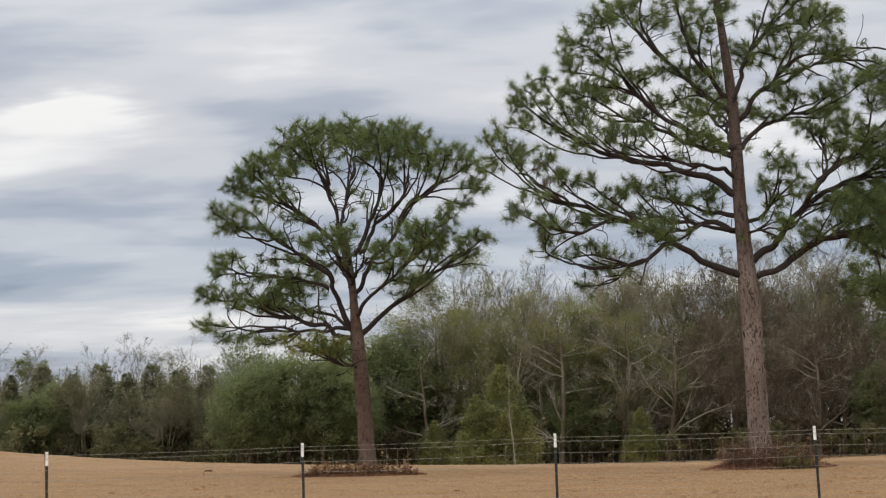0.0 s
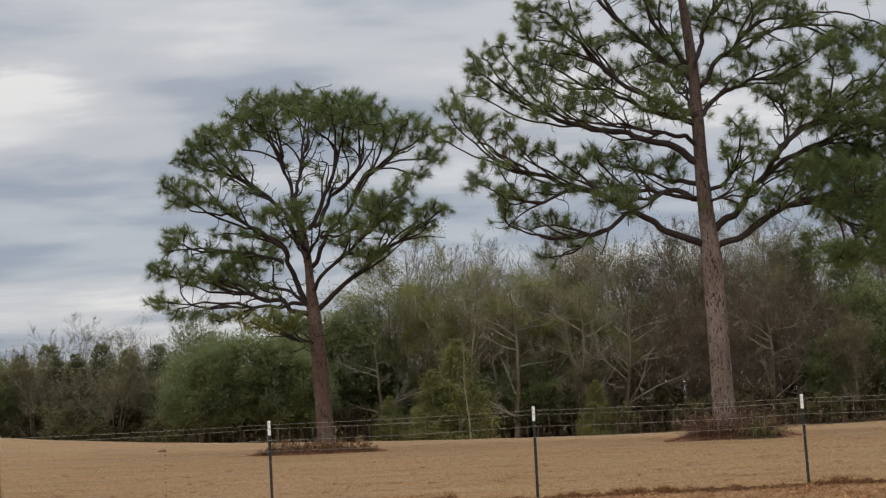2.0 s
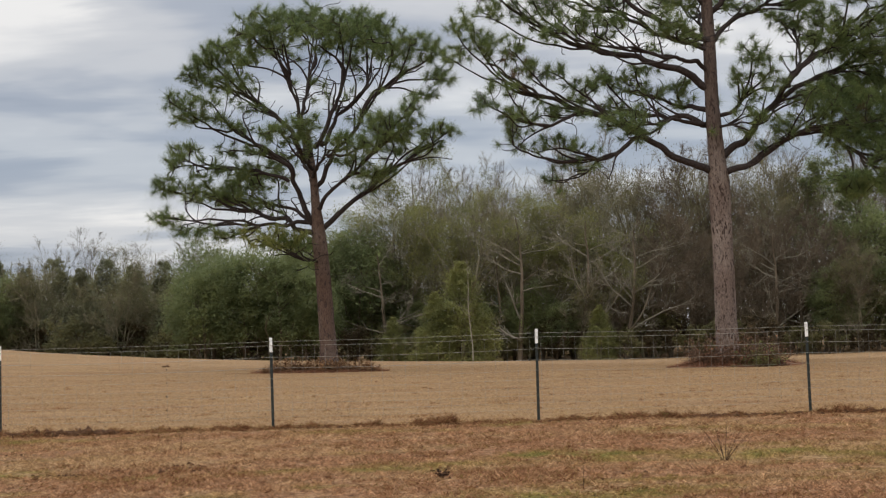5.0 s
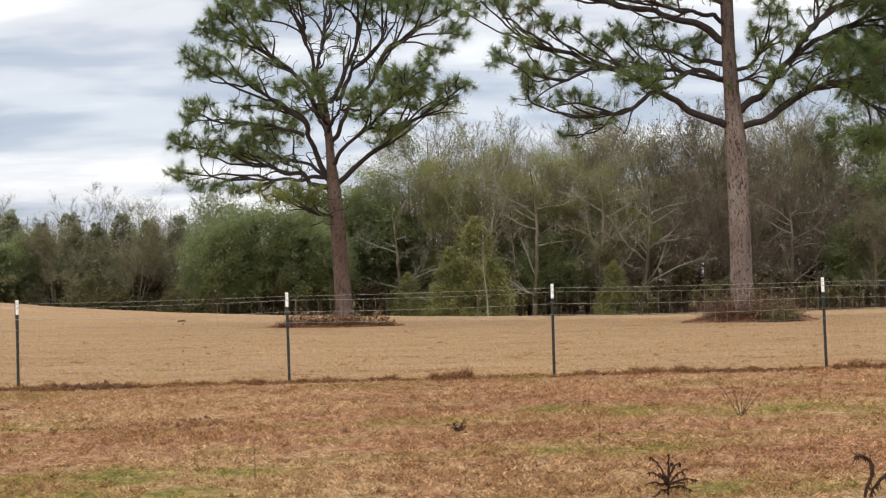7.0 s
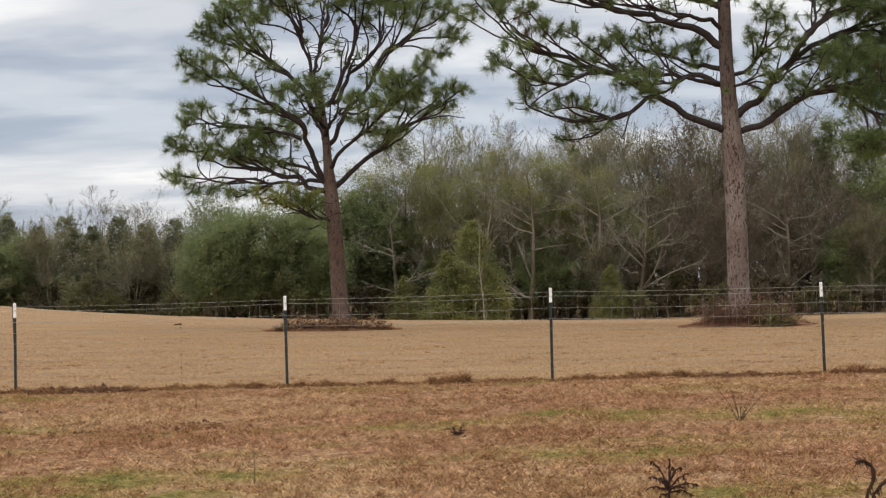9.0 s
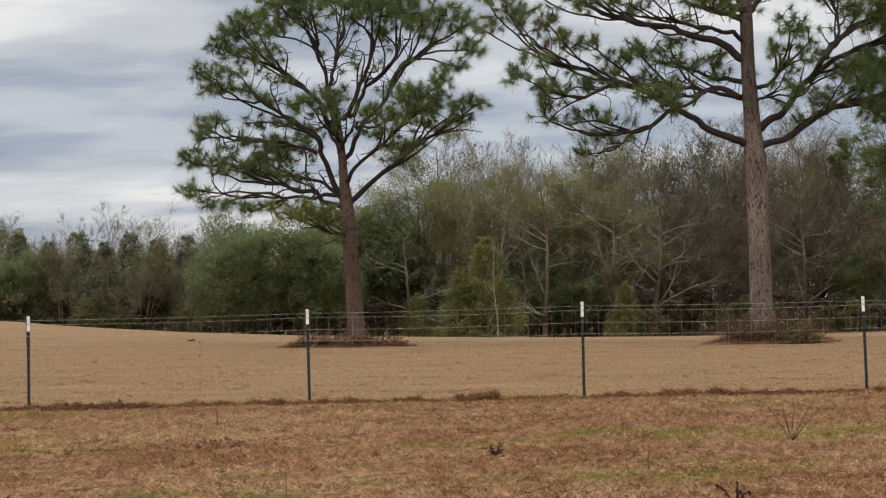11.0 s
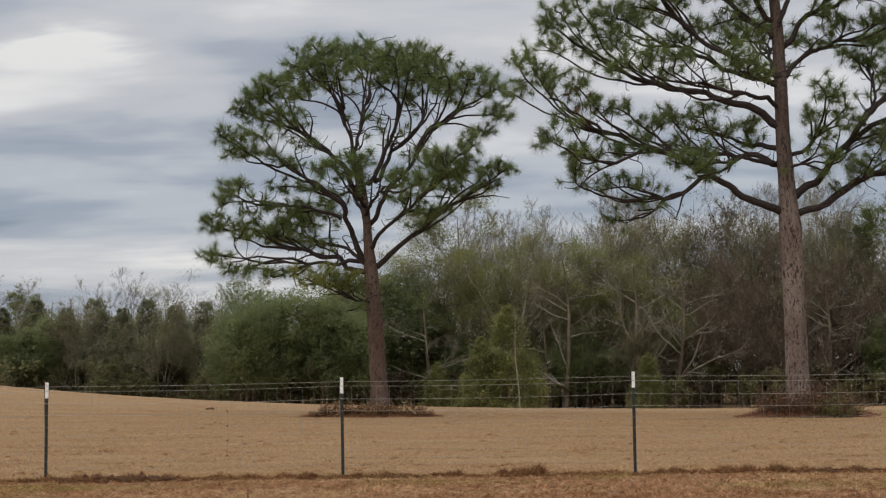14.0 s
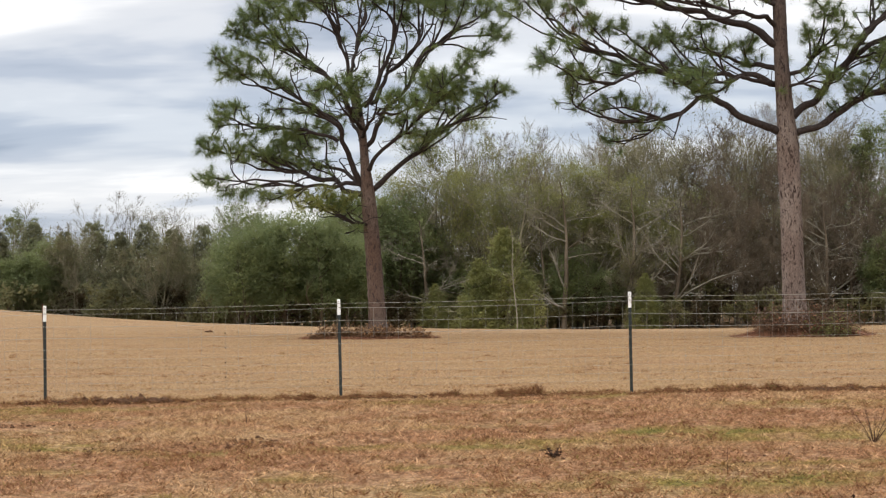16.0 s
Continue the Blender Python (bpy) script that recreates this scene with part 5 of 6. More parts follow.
def white_sapling():
    """The slim pale sapling that stands before the cedar."""
    rng = np.random.default_rng(8)
    x, y = 2.34, 101.9
    tree = thing("bare_sapling", x, y, float(ground_z(x, y)), "slim pale leafless sapling before a cedar", "tree")
    t = np.linspace(0, 1, 14)
    p = np.stack([-0.28 * t + 0.06 * np.sin(9 * t), 0 * t, 7.4 * t], 1)
    v, q = tube(p, 0.06 - 0.048 * t, 6)
    part("trunk", tri_mesh("trunk", v, q), WOOD_PALE, tree)
    run = (p[None], (0.06 - 0.048 * t)[None])
    l1 = sprout(*offshoots(*run, 16, 0.35, 0.98, 50, 0.16, rng), 3, 0.2, 0.08, rng)
    v, q = runs_mesh([l1], 3)
    tagged(part("twig_haze", tri_mesh("twig_haze", v, q), WOOD_PALE, tree), kind="stuff")


white_sapling()

# ---- fence ----
FENCE_Y = 21.47
POSTS = [(-9.65, 1.26, -1.0), (-5.835, 1.265, 0.3), (-1.99, 1.275, -0.4), (1.752, 1.292, 0.2), (5.585, 1.275, -0.6), (9.35, 1.27, 0.5)]


def tee_section(bm, z0, z1, grow_by=0.0):
    """A T-shaped steel bar: a flange in front and a stem behind."""
    w, t, s = 0.0195 + grow_by, 0.0045 + grow_by, 0.030 + grow_by
    outline = [(-w, -t), (w, -t), (w, t), (t, t), (t, s), (-t, s), (-t, t), (-w, t)]
    low = [bm.verts.new((a, b, z0)) for a, b in outline]
    high = [bm.verts.new((a, b, z1)) for a, b in outline]
    for i in range(8):
        bm.faces.new((low[i], low[(i + 1) % 8], high[(i + 1) % 8], high[i]))
    bm.faces.new(high)
    bm.faces.new(low[::-1])


def stud_row(bm, z0, z1):
    z = z0
    while z < z1:
        m = Matrix.Translation((0, -0.009, z)) @ Matrix.Diagonal((0.016, 0.010, 0.014, 1))
        bmesh.ops.create_cube(bm, size=1, matrix=m)
        z += 0.053


def fence_posts():
    for x, height, lean in POSTS:
        g = float(ground_z(x, FENCE_Y))
        post = thing("fence_post", x, FENCE_Y, g, "dark green studded steel fence post with a white tip", "fence post", "posts of the wire fence")
        post.matrix_world = pose(x, FENCE_Y, g, 0.6 * lean, lean, 4 * lean)
        bm = bmesh.new()
        tee_section(bm, -0.3, height - 0.205)
        stud_row(bm, 0.08, height - 0.23)
        bar = part("steel_bar", bm, POST, post)
        bm = bmesh.new()
        tee_section(bm, height - 0.2052, height, 0.0012)
        stud_row(bm, height - 0.18, height - 0.03)
        part("white_tip", bm, WHITE, post, "chalky white painted tip")
        for z in (height - 0.03, height - 0.10, height - 0.27, height - 0.58):
            bm = bmesh.new()
            ring = [(0.026 * math.cos(a), 0.016 * math.sin(a) - 0.006, z + 0.006 * math.sin(2 * a)) for a in np.linspace(0, 2 * math.pi, 9)]
            v, q = tube(ring, [0.0022] * len(ring), 4)
            bm.free()
            part("wire_clip", tri_mesh("wire_clip", v, q), WIRE, post)


fence_posts()


def strand_z(x, level, sag):
    """Height of a wire: it hangs a little between the posts."""
    xs = np.array([p[0] for p in POSTS])
    tops = np.array([p[1] for p in POSTS])
    i = np.clip(np.searchsorted(xs, x) - 1, 0, len(xs) - 2)
    f = np.clip((x - xs[i]) / (xs[i + 1] - xs[i]), 0, 1)
    lift = (tops[i] * (1 - f) + tops[i + 1] * f) / 1.27
    return float(ground_z(0, FENCE_Y)) + level * lift - sag * 4 * f * (1 - f)


LEVELS = [(1.215, 0.012, "plain top wire"), (1.16, 0.024, ""), (0.995, 0.022, ""), (0.845, 0.024, ""), (0.70, 0.022, ""), (0.575, 0.02, ""), (0.46, 0.018, ""), (0.355, 0.016, ""), (0.255, 0.014, ""), (0.16, 0.012, "")]


def wire_fence():
    f = thing("wire_fence", 0, FENCE_Y, 0, "galvanised woven wire fence with square mesh", "fence")
    for k, (level, sag, label) in enumerate(LEVELS):
        xs = np.arange(-9.65, 9.36, 0.31)
        z = strand_z(xs, level, sag)
        p = np.stack([xs, np.full(len(xs), -0.016), z], 1)
        v, q = tube(p, np.full(len(xs), 0.0020 if k < 4 else 0.0012), 4)
        part("line_wire", tri_mesh("line_wire", v, q), WIRE, f, label)
    top, low = LEVELS[1], LEVELS[-1]
    v, q = tube([(0, 0, 0), (0.001, 0, 0.25), (-0.001, 0, 0.5), (0.001, 0, 0.75), (0, 0, 1)], [0.0014] * 5, 3)
    me = tri_mesh("stay_wire", v, q)
    me.materials.append(WIRE)
    x = -9.55
    rng = random.Random(2)
    while x < 9.3:
        a, b = float(strand_z(np.array([x]), low[0], low[1])[0]), float(strand_z(np.array([x]), top[0], top[1])[0])
        s = new("stay_wire", me)
        s.parent = f
        s.matrix_basis = pose(x, -0.0185, a, 0, rng.uniform(-0.6, 0.6), 0) @ Matrix.Diagonal((1, 1, b - a, 1))
        x += 0.160


wire_fence()


def rod_by_post():
    rod = thing("steel_rod", -5.862, 21.53, float(ground_z(-5.86, 21.53)), "thin rusty steel rod standing behind a fence post", "rod")
    v, q = tube([(0, 0, -0.2), (0, 0, 0.6), (-0.015, 0, 1.285)], [0.009, 0.009, 0.008], 6)
    part("bar", tri_mesh("bar", v, q), RUST, rod)


rod_by_post()

# ---- grass ----


def patchy(x, y, cell, seed):
    """Smooth value noise from 0 to 1 over the plan."""
    rng = np.random.default_rng(seed)
    g = rng.random((64, 64))
    u, w = x / cell + 1000, y / cell + 1000
    i, j = np.floor(u).astype(int), np.floor(w).astype(int)
    a, b = u - i, w - j
    a, b = a * a * (3 - 2 * a), b * b * (3 - 2 * b)
    return (g[i % 64, j % 64] * (1 - a) * (1 - b) + g[(i + 1) % 64, j % 64] * a * (1 - b) + g[i % 64, (j + 1) % 64] * (1 - a) * b + g[(i + 1) % 64, (j + 1) % 64] * a * b)


def grass(name, material, n, y0, y1, length, width, upright, label, seed, bias=1.0, gaps=0.35):
    rng = np.random.default_rng(seed)
    y = y0 + (y1 - y0) * rng.random(n) ** bias
    x = rng.uniform(-1, 1, n) * (0.345 * (y + 1.5) + 0.8) + 0.2
    tuft = patchy(x, y, 0.16, seed + 1) * 0.6 + patchy(x, y, 0.7, seed + 2) * 0.4
    keep = rng.random(n) < gaps + (2.0 - 1.6 * gaps) * tuft ** 1.5
    x, y, tuft = x[keep], y[keep], tuft[keep]
    n = len(x)
    p = np.stack([x, y, ground_z(x, y) - 0.004], 1)
    lay = rng.uniform(0, 2 * np.pi, n)
    d = unit(np.stack([np.cos(lay), np.sin(lay), rng.uniform(0.08, upright, n) * (0.4 + 1.2 * tuft)], 1))
    ln = length * rng.uniform(0.5, 1.3, n) * (0.5 + tuft)
    v, f = spray(p, d, ln, width * rng.uniform(0.6, 1.3, n), rng)
    ob = part(name, tri_mesh(name, v, f), material)
    return tagged(ob, label, "grass", kind="stuff")


grass("mown_grass", BLADES, 480000, 8.2, 22.1, 0.052, 0.0068, 0.85, "mown dry grass, straw and red-brown with green tufts", 21, 0.8, 0.22)
grass("pasture_grass", PASTURE, 220000, 21.5, 60.0, 0.055, 0.011, 0.9, "short dormant tan pasture grass", 31, 1.15)


def heap_of_grass(name, spots, label, material, seed):
    """Loose clumps of long dead grass round the given spots (x, y, half width, height, blades)."""
    rng = np.random.default_rng(seed)
    vs = []
    for x, y, w, h, n in spots:
        px = x + rng.normal(scale=w * 0.5, size=n)
        py = y + rng.normal(scale=min(w, 0.3) * 0.45, size=n)
        k = np.exp(-((px - x) / w) ** 2)
        lay = rng.uniform(0, 2 * np.pi, n)
        d = unit(np.stack([np.cos(lay), np.sin(lay) * 0.6, rng.uniform(-0.15, 1.3, n)], 1))
        p = np.stack([px, py, ground_z(px, py) + rng.uniform(0, 0.55, n) * h * k], 1)
        v, _ = spray(p, d, h * rng.uniform(0.4, 1.1, n), rng.uniform(0.006, 0.013, n), rng)
        vs.append(v)
    v = np.concatenate(vs)
    ob = part(name, tri_mesh(name, v, np.arange(len(v)).reshape(-1, 3)), material)
    return tagged(ob, label, "dead grass", kind="stuff")


def fence_row():
    rng = random.Random(12)
    spots = []
    x = -8.5
    while x < 9.0:
        spots.append((x, FENCE_Y - 0.2 + rng.uniform(-0.2, 0.15), rng.uniform(0.08, 0.3), rng.choice((0.03, 0.04, 0.05, 0.07)), 150))
        x += rng.uniform(0.07, 0.2)
    for x, w, h, n in ((-5.3, 0.5, 0.13, 500), (-4.75, 0.45, 0.13, 500), (-4.35, 0.4, 0.11, 400), (-1.45, 0.4, 0.12, 500), (-2.45, 0.3, 0.11, 400), (0.35, 0.35, 0.17, 700), (0.1, 0.25, 0.12, 400),
                       (2.2, 0.35, 0.1, 400), (3.35, 0.5, 0.15, 800), (3.95, 0.4, 0.12, 500), (4.35, 0.35, 0.13, 600), (6.1, 0.5, 0.14, 800), (-0.6, 0.3, 0.12, 400), (-3.3, 0.4, 0.1, 400)):
        for _ in range(4):
            spots.append((x - 0.08 + rng.uniform(-0.8, 0.8) * w, FENCE_Y - 0.22 + rng.uniform(-0.12, 0.12), w * rng.uniform(0.2, 0.4), h * rng.uniform(0.5, 1.0), n // 3))
    heap_of_grass("fence_row_grass", spots, "uncut dead grass heaped along the fence line", ROWGRASS, 41)


fence_row()


def thatch():
    """Darker mats of cut red-brown grass lying about the mown strip."""
    rng = random.Random(6)
    spots = []
    for _ in range(420):
        y = rng.uniform(9.5, 20.8)
        spots.append((rng.uniform(-1, 1) * 0.36 * (y + 1), y, rng.uniform(0.08, 0.3), rng.uniform(0.03, 0.06), 80))
    for cx, cy, rx, ry, n in ((1.15, 14.4, 0.9, 0.6, 45), (0.3, 16.9, 0.4, 0.2, 14), (2.5, 11.8, 0.7, 0.4, 25), (-2.45, 15.4, 0.5, 0.9, 40), (0.3, 12.1, 0.8, 0.7, 35), (0.6, 18.3, 2.0, 0.5, 40), (4.0, 18.2, 1.2, 0.6, 25), (2.75, 12.6, 0.8, 0.3, 16)):
        for _ in range(n):
            spots.append((cx + rng.gauss(0, 0.7) * rx, cy + rng.gauss(0, 0.7) * ry, rng.uniform(0.05, 0.16), rng.uniform(0.035, 0.065), 60))
    heap_of_grass("cut_grass", spots, "scattered mats of cut red-brown grass", DEADGRASS, 43)


thatch()


def straw_tufts():
    """Small uneven tufts all over the mown strip."""
    rng = random.Random(26)
    spots = []
    for _ in range(1500):
        y = rng.uniform(9.0, 21.2)
        spots.append((rng.uniform(-1, 1) * 0.36 * (y + 1), y, rng.uniform(0.03, 0.13), rng.uniform(0.03, 0.065), rng.choice((18, 26, 40))))
    heap_of_grass("straw_tufts", spots, "small uneven tufts of dry cut grass", BLADES, 49)


straw_tufts()


def soil_clods():
    """Dark crumbs of turned soil: rooted up along the fence, and in small bare spots of the strip."""
    rng = np.random.default_rng(47)
    bm = bmesh.new()
    bmesh.ops.create_icosphere(bm, subdivisions=1, radius=1)
    ball = np.array([v.co[:] for v in bm.verts])
    tri = np.array([[v.index for v in face.verts] for face in bm.faces])
    bm.free()
    vs, fs, total = [], [], 0
    spots = [(-2.55, 16.2, 0.30, 0.22, 70, 0.028), (-2.25, 16.1, 0.22, 0.2, 50, 0.03), (-2.75, 15.6, 0.3, 0.2, 30, 0.022), (-3.55, 15.8, 0.3, 0.1, 36, 0.026), (-5.2, 18.4, 0.25, 0.12, 30, 0.03), (-10.7, 60.0, 0.07, 0.05, 8, 0.09),
             (1.2, 14.5, 0.8, 0.4, 60, 0.018), (0.3, 16.9, 0.35, 0.12, 30, 0.02), (2.5, 11.7, 0.6, 0.25, 30, 0.016), (0.4, 12.0, 0.7, 0.4, 40, 0.016)]
    for x, half, n, size in ((-5.35, 0.35, 150, 0.075), (-4.9, 0.3, 170, 0.09), (-4.5, 0.25, 130, 0.08), (-2.5, 0.2, 40, 0.04), (-1.4, 0.35, 50, 0.035), (-0.4, 0.6, 40, 0.025), (0.4, 0.3, 50, 0.035), (2.2, 0.4, 40, 0.03), (3.4, 0.5, 60, 0.035), (4.3, 0.4, 110, 0.07), (6.2, 0.4, 90, 0.06)):
        spots.append((x, FENCE_Y - 0.22, half, 0.07, n, size))
    for x, y, half, deep, n, size in spots:
        c = np.stack([rng.normal(x, half * 0.8, n), rng.normal(y, deep * 0.9, n), np.zeros(n)], 1)
        r = size * rng.uniform(0.25, 0.95, n)
        c[:, 2] = ground_z(c[:, 0], c[:, 1]) + r * 0.1
        lump = ball[None] * (r[:, None] * np.exp(rng.normal(scale=0.25, size=(n, len(ball)))))[..., None] * np.array([1.15, 1.0, 0.8])
        vs.append((c[:, None] + lump).reshape(-1, 3))
        fs.append((tri[None] + (np.arange(n) * len(ball))[:, None, None]).reshape(-1, 3) + total)
        total += n * len(ball)
    ob = part("soil_clods", tri_mesh("soil_clods", np.concatenate(vs), np.concatenate(fs)), CLOD)
    tagged(ob, "dark brown clods of turned soil in the grass", "soil", kind="stuff")


soil_clods()


def pasture_tufts():
    """Low darker tufts and streaks in the grazed grass beyond the fence."""
    rng = random.Random(16)
    spots = []
    for _ in range(260):
        y = 22.2 + 24 * rng.random() ** 1.4
        spots.append((rng.uniform(-1, 1) * 0.34 * (y + 1), y, rng.choice((0.08, 0.12, 0.2, 0.45)), rng.uniform(0.025, 0.05), 45))
    spots += [(-11.4, 62, 0.5, 0.06, 90), (-10.4, 62, 0.5, 0.05, 90), (-6.8, 51.3, 0.5, 0.05, 90), (-6.2, 51.4, 0.4, 0.05, 90), (5.6, 44.7, 0.5, 0.05, 70)]
    heap_of_grass("pasture_tufts", spots, "low brown tufts in the grazed pasture", DEADGRASS, 45)


pasture_tufts()

# ---- tree feet ----


def straw_bed(name, x, y, half, depth, height, blades, label, seed):
    """A low mound of fallen needles round a trunk."""
    rng = np.random.default_rng(seed)
    ob_top = thing(name, x, y, float(ground_z(x, y)), label, "pine straw")
    nr, na = 14, 40
    r = np.linspace(0, 1, nr) ** 0.8
    a = np.linspace(0, 2 * np.pi, na, endpoint=False)
    R, A = np.meshgrid(r, a, indexing="ij")
    edge = 1 + 0.16 * np.sin(3 * A + seed) + 0.1 * np.sin(7 * A)
    X, Yy = R * edge * half * np.cos(A), R * edge * depth * np.sin(A)
    Z = height * (1 - R ** 1.6) * (1 + 0.25 * rng.normal(size=R.shape)) + ground_z(X + x, Yy + y) - ground_z(x, y) - 0.015 - 0.04 * (R > 0.97)
    i, j = np.meshgrid(np.arange(nr - 1), np.arange(na), indexing="ij")
    q = np.stack([i * na + j, i * na + (j + 1) % na, (i + 1) * na + (j + 1) % na, (i + 1) * na + j], -1).reshape(-1, 4)
    if height > 0.1:
        part("mound", tri_mesh("mound", np.stack([X, Yy, Z], -1).reshape(-1, 3), q), BED, ob_top, smooth=True)
    rr, aa = np.sqrt(rng.random(blades)) * 1.08, rng.uniform(0, 2 * np.pi, blades)
    px, py = rr * half * np.cos(aa), rr * depth * np.sin(aa)
    pz = height * np.maximum(1 - rr ** 1.6, 0) + ground_z(px + x, py + y) - ground_z(x, y)
    lay = rng.uniform(0, 2 * np.pi, blades)
    d = unit(np.stack([np.cos(lay), np.sin(lay), rng.uniform(-0.1, 0.7, blades)], 1))
    v, f = spray(np.stack([px, py, pz], 1), d, rng.uniform(0.08, 0.24, blades), np.full(blades, 0.012), rng)
    part("fallen_needles", tri_mesh("fallen_needles", v, f), STRAW, ob_top)


def bramble(name, x, y, half, depth, height, stems, leaf_n, leaf, label, seed):
    """Low dead stems with withered leaves."""
    rng = np.random.default_rng(seed)
    t = thing(name, x, y, float(ground_z(x, y)), label, "bush")
    px, py = rng.uniform(-half, half, stems) * 0.85, rng.normal(scale=depth * 0.5, size=stems)
    pz = ground_z(px + x, py + y) - ground_z(x, y) - 0.03
    d = unit(np.stack([rng.normal(0, 0.5, stems), rng.normal(0, 0.5, stems), np.ones(stems)], 1))
    fall = np.exp(-(px / half) ** 2)
    run = sprout(np.stack([px, py, pz], 1), d, height * rng.uniform(0.4, 1.1, stems) * (0.45 + 0.55 * fall), np.full(stems, 0.006), 5, 0.22, -0.06, rng)
    l2 = sprout(*offshoots(*run, 3, 0.3, 1.0, 45, 0.4, rng), 2, 0.2, -0.02, rng)
    v, q = runs_mesh([run, (l2[0], np.maximum(l2[1], 0.004))], 3)
    tagged(part("stem_tangle", tri_mesh("stem_tangle", v, q), WEEDSTEM, t), kind="stuff")
    pts = np.concatenate([run[0][:, 1:].reshape(-1, 3), l2[0].reshape(-1, 3)])
    pick = pts[rng.integers(0, len(pts), leaf_n)] + rng.normal(scale=0.03, size=(leaf_n, 3))
    v, q = leaves(pick, 0.068, rng)
    tagged(part("foliage", tri_mesh("foliage", v, q), leaf, t), kind="stuff")


straw_bed("pine_straw_bed", -3.95, 52.4, 2.2, 1.2, 0.04, 14000, "thin brown bed of fallen pine needles", 51)
bramble("dead_bush", -3.9, 52.0, 2.2, 0.5, 0.6, 300, 9000, BUSH_TAN, "low withered brown bush round a pine's foot", 52)
straw_bed("pine_straw_bed", 9.75, 48.1, 2.0, 1.3, 0.36, 20000, "red-brown mound of fallen pine needles", 53)
bramble("dead_bush", 9.7, 47.4, 1.7, 0.5, 1.3, 420, 3000, BRAMBLE, "tangle of dead brambles round the tall pine's foot", 54)
bramble("green_bush", 10.3, 46.9, 0.5, 0.35, 0.9, 90, 1500, LEAF_OLIVE, "small olive-green bush on the needle mound", 55)

# ---- weeds in the mown strip ----


def weed_stalk(name, x, y, height, stems, fan, label, seed, thick=0.003, curl=0.0, beads=0, leaf_len=0.0):
    rng = np.random.default_rng(seed)
    t = thing(name, x, y, float(ground_z(x, y)), label, "weed")
    for s in range(stems):
        ang = (s + rng.uniform(-0.3, 0.3)) / max(stems, 1) * 2 * math.pi
        lean = fan * rng.uniform(0.3, 1.0)
        n = 9
        u = np.linspace(0, 1, n)
        h = height * rng.uniform(0.65, 1.0)
        out_r = lean * h * u ** 1.3
        z = h * (u - curl * u ** 3)
        p = np.stack([out_r * math.cos(ang), out_r * math.sin(ang), z - 0.03], 1) + rng.normal(scale=0.004, size=(n, 3)) * u[:, None]
        v, q = tube(p, thick * (1.15 - 0.8 * u), 5)
        stem = part("stem", tri_mesh("stem", v, q), WEED, t)
        if leaf_len:
            m = 14
            k = rng.integers(3, n, m)
            d = unit(np.stack([rng.normal(size=m), rng.normal(size=m), rng.normal(-0.2, 0.5, m)], 1))
            v, f = spray(p[k], d, leaf_len * rng.uniform(0.5, 1.2, m), np.full(m, 0.014), rng)
            part("withered_leaf", tri_mesh("withered_leaf", v, f), WEED, stem)
        for b in range(beads):
            bm = bmesh.new()
            bmesh.ops.create_icosphere(bm, subdivisions=1, radius=0.010, matrix=Matrix.Translation(Vector(p[-1]) * ((b + 1.5) / (beads + 0.5))) @ Matrix.Diagonal((1.0, 0.8, 1.3, 1)))
            part("seed_head", bm, WEED, stem)
    return t



def fringe(p, rng, count, length):
    """Short withered shreds that hang along a stalk."""
    k = rng.integers(2, len(p), count)
    d = unit(np.stack([rng.normal(0, 0.5, count), rng.normal(0, 0.5, count), rng.normal(-0.8, 0.5, count)], 1))
    return spray(p[k], d, length * rng.uniform(0.4, 1.2, count), np.full(count, 0.014), rng)


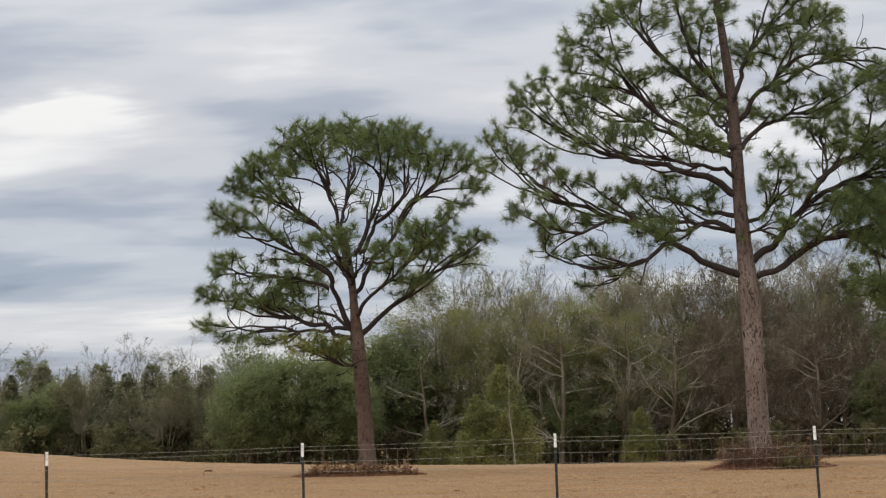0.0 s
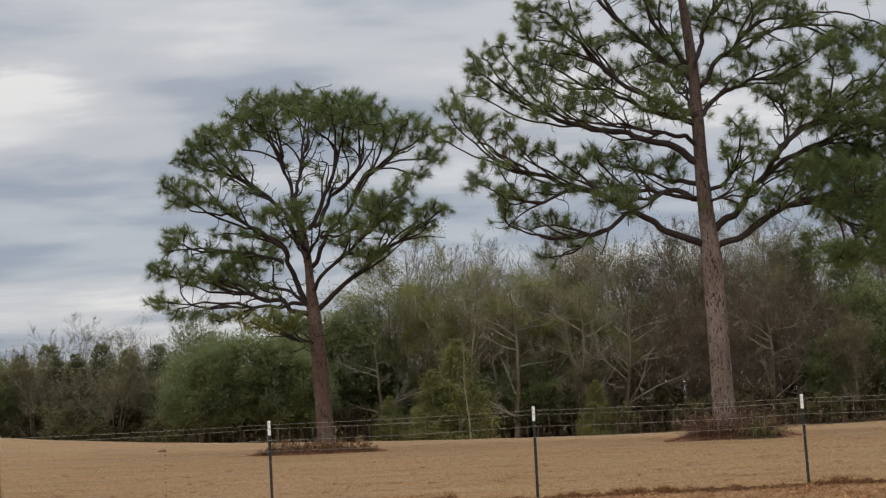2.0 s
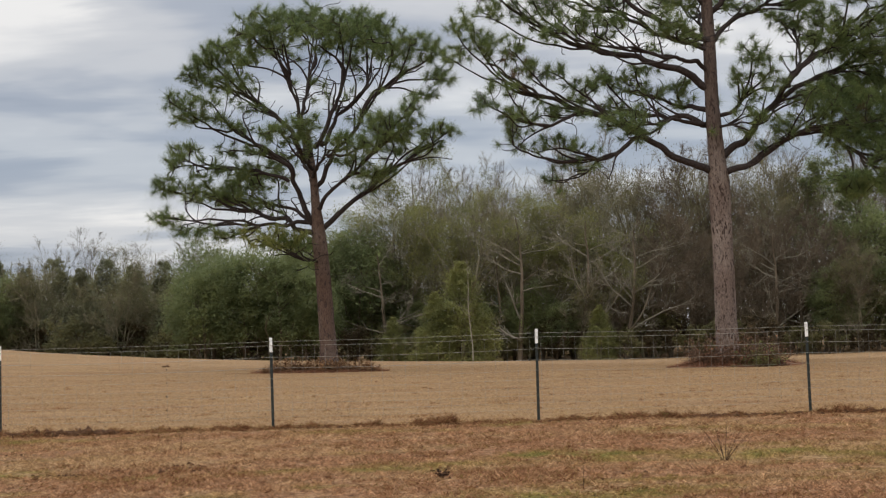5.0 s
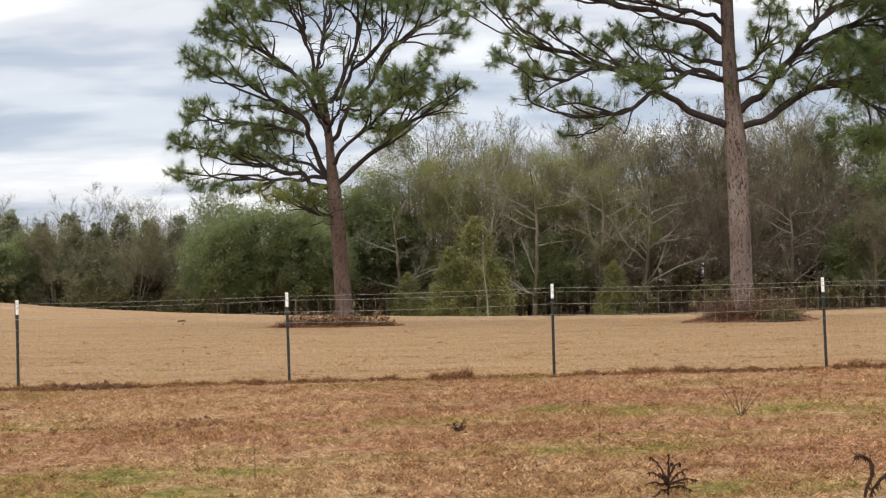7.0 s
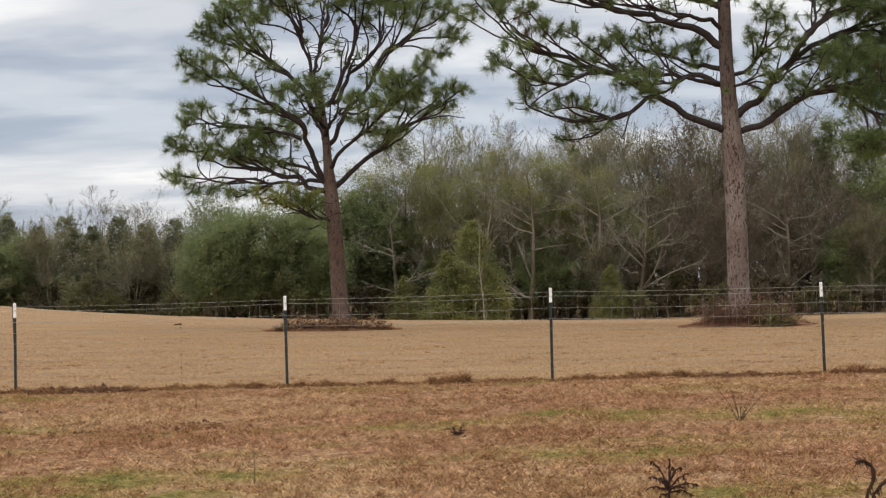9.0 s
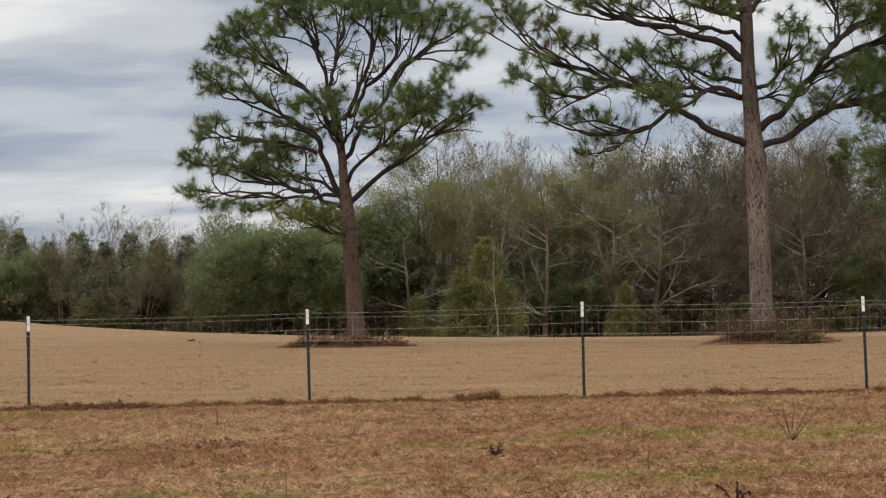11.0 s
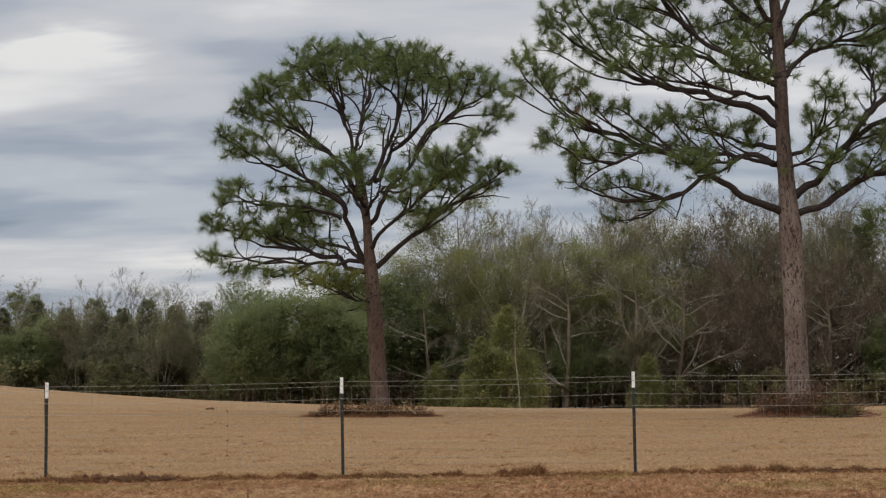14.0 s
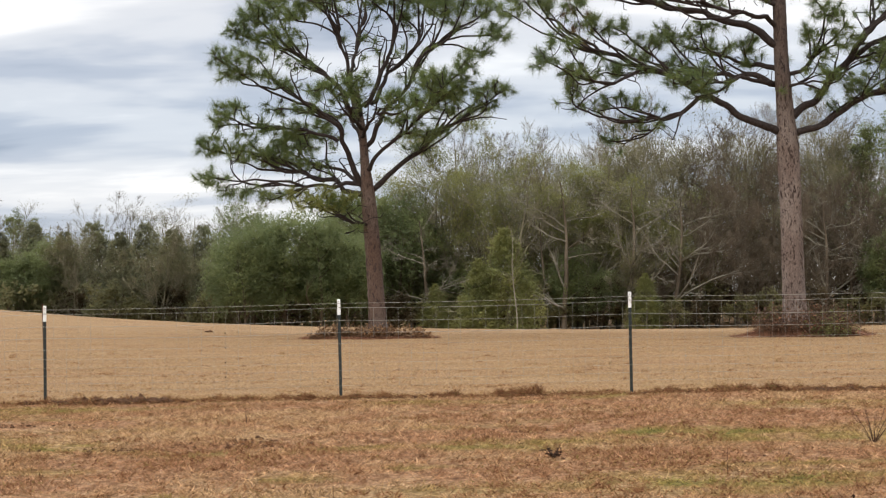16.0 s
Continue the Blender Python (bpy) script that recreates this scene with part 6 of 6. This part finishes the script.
def thistle(x, y):
    """A stiff dead rosette: one upright stem and a star of stalks about it."""
    rng = np.random.default_rng(61)
    t = thing("thistle_weed", x, y, float(ground_z(x, y)), "dark dead thistle with a star of stiff stalks", "weed")
    u = np.linspace(0, 1, 8)
    main = np.stack([0.012 * u, 0.01 * np.sin(3 * u), 0.30 * u - 0.02], 1)
    rows = [(main, 0.009)]
    for az, el, low, ln in ((178, 62, 0.08, 0.235), (200, 40, 0.08, 0.17), (170, 12, 0.07, 0.15), (10, 38, 0.09, 0.17), (-12, 16, 0.08, 0.185), (15, 0, 0.06, 0.15), (60, 62, 0.1, 0.16), (250, 35, 0.08, 0.17), (300, 20, 0.07, 0.17), (110, 30, 0.08, 0.16), (215, -8, 0.05, 0.12), (335, 58, 0.12, 0.15)):
        a, e = math.radians(az), math.radians(el)
        d = np.array([math.cos(a) * math.cos(e), math.sin(a) * math.cos(e), math.sin(e)])
        p = np.array([0.004, 0, low]) + u[:, None] * ln * d + np.stack([0 * u, 0 * u, 0.03 * u - 0.05 * u ** 3], 1) + rng.normal(scale=0.003, size=(8, 3))
        rows.append((p, 0.0072))
    for p, r in rows:
        v, q = tube(p, r * (1.0 - 0.45 * u), 5)
        stem = part("stem", tri_mesh("stem", v, q), WEED, t)
        part("withered_leaf", tri_mesh("withered_leaf", *fringe(p, rng, 26, 0.035)), WEED, stem)


def hooked_weed(x, y):
    """A withered stalk bent over at the top, with a lower one beside it."""
    rng = np.random.default_rng(62)
    t = thing("hooked_weed", x, y, float(ground_z(x, y)), "dark withered weed bent over like a hook", "weed")
    for line, r in (([(0, 0, -0.03), (0.012, 0, 0.06), (0.05, 0, 0.13), (0.062, 0, 0.195), (0.045, 0, 0.235), (0.005, 0, 0.266), (-0.03, 0, 0.272), (-0.046, 0, 0.262)], 0.0095),
                    ([(0.03, 0.01, -0.03), (0.06, 0.02, 0.05), (0.10, 0.02, 0.10), (0.15, 0.03, 0.14), (0.19, 0.03, 0.16), (0.22, 0.03, 0.14)], 0.008)):
        c = np.array(line)
        s = np.linspace(0, len(c) - 1, 22)
        p = np.stack([np.interp(s, np.arange(len(c)), c[:, k]) for k in range(3)], 1)
        p[1:-1] = (p[:-2] + 2 * p[1:-1] + p[2:]) / 4
        v, q = tube(p, r * (1 - 0.35 * np.abs(np.linspace(-1, 1, 22)) + 0.55 * rng.random(22)), 6)
        stem = part("stem", tri_mesh("stem", v, q), WEED, t)
        part("withered_leaf", tri_mesh("withered_leaf", *fringe(p, rng, 80, 0.06)), WEED, stem)


thistle(1.79, 10.42)
hooked_weed(3.0, 10.12)
weed_stalk("twig_sprout", 3.2, 15.3, 0.44, 15, 0.85, "small clump of bare upright twigs", 63, 0.0026)
weed_stalk("dark_weed", 0.4, 14.6, 0.17, 7, 0.9, "small dark withered weed", 64, 0.0035, 0.3, leaf_len=0.04)
weed_stalk("dry_stalk", -1.12, 11.7, 0.42, 1, 0.05, "single thin dry grass stalk", 65, 0.0028)
weed_stalk("dry_stalk", -2.65, 17.9, 0.36, 2, 0.06, "thin dry grass stalks", 66, 0.003)
weed_stalk("dry_stalk", 1.62, 13.4, 0.32, 1, 0.08, "single thin dry grass stalk", 67, 0.0026)
weed_stalk("seed_stalk", -3.5, 21.55, 1.0, 1, 0.02, "thin stalk with dark dry seed heads by the fence", 68, 0.0011, beads=4)
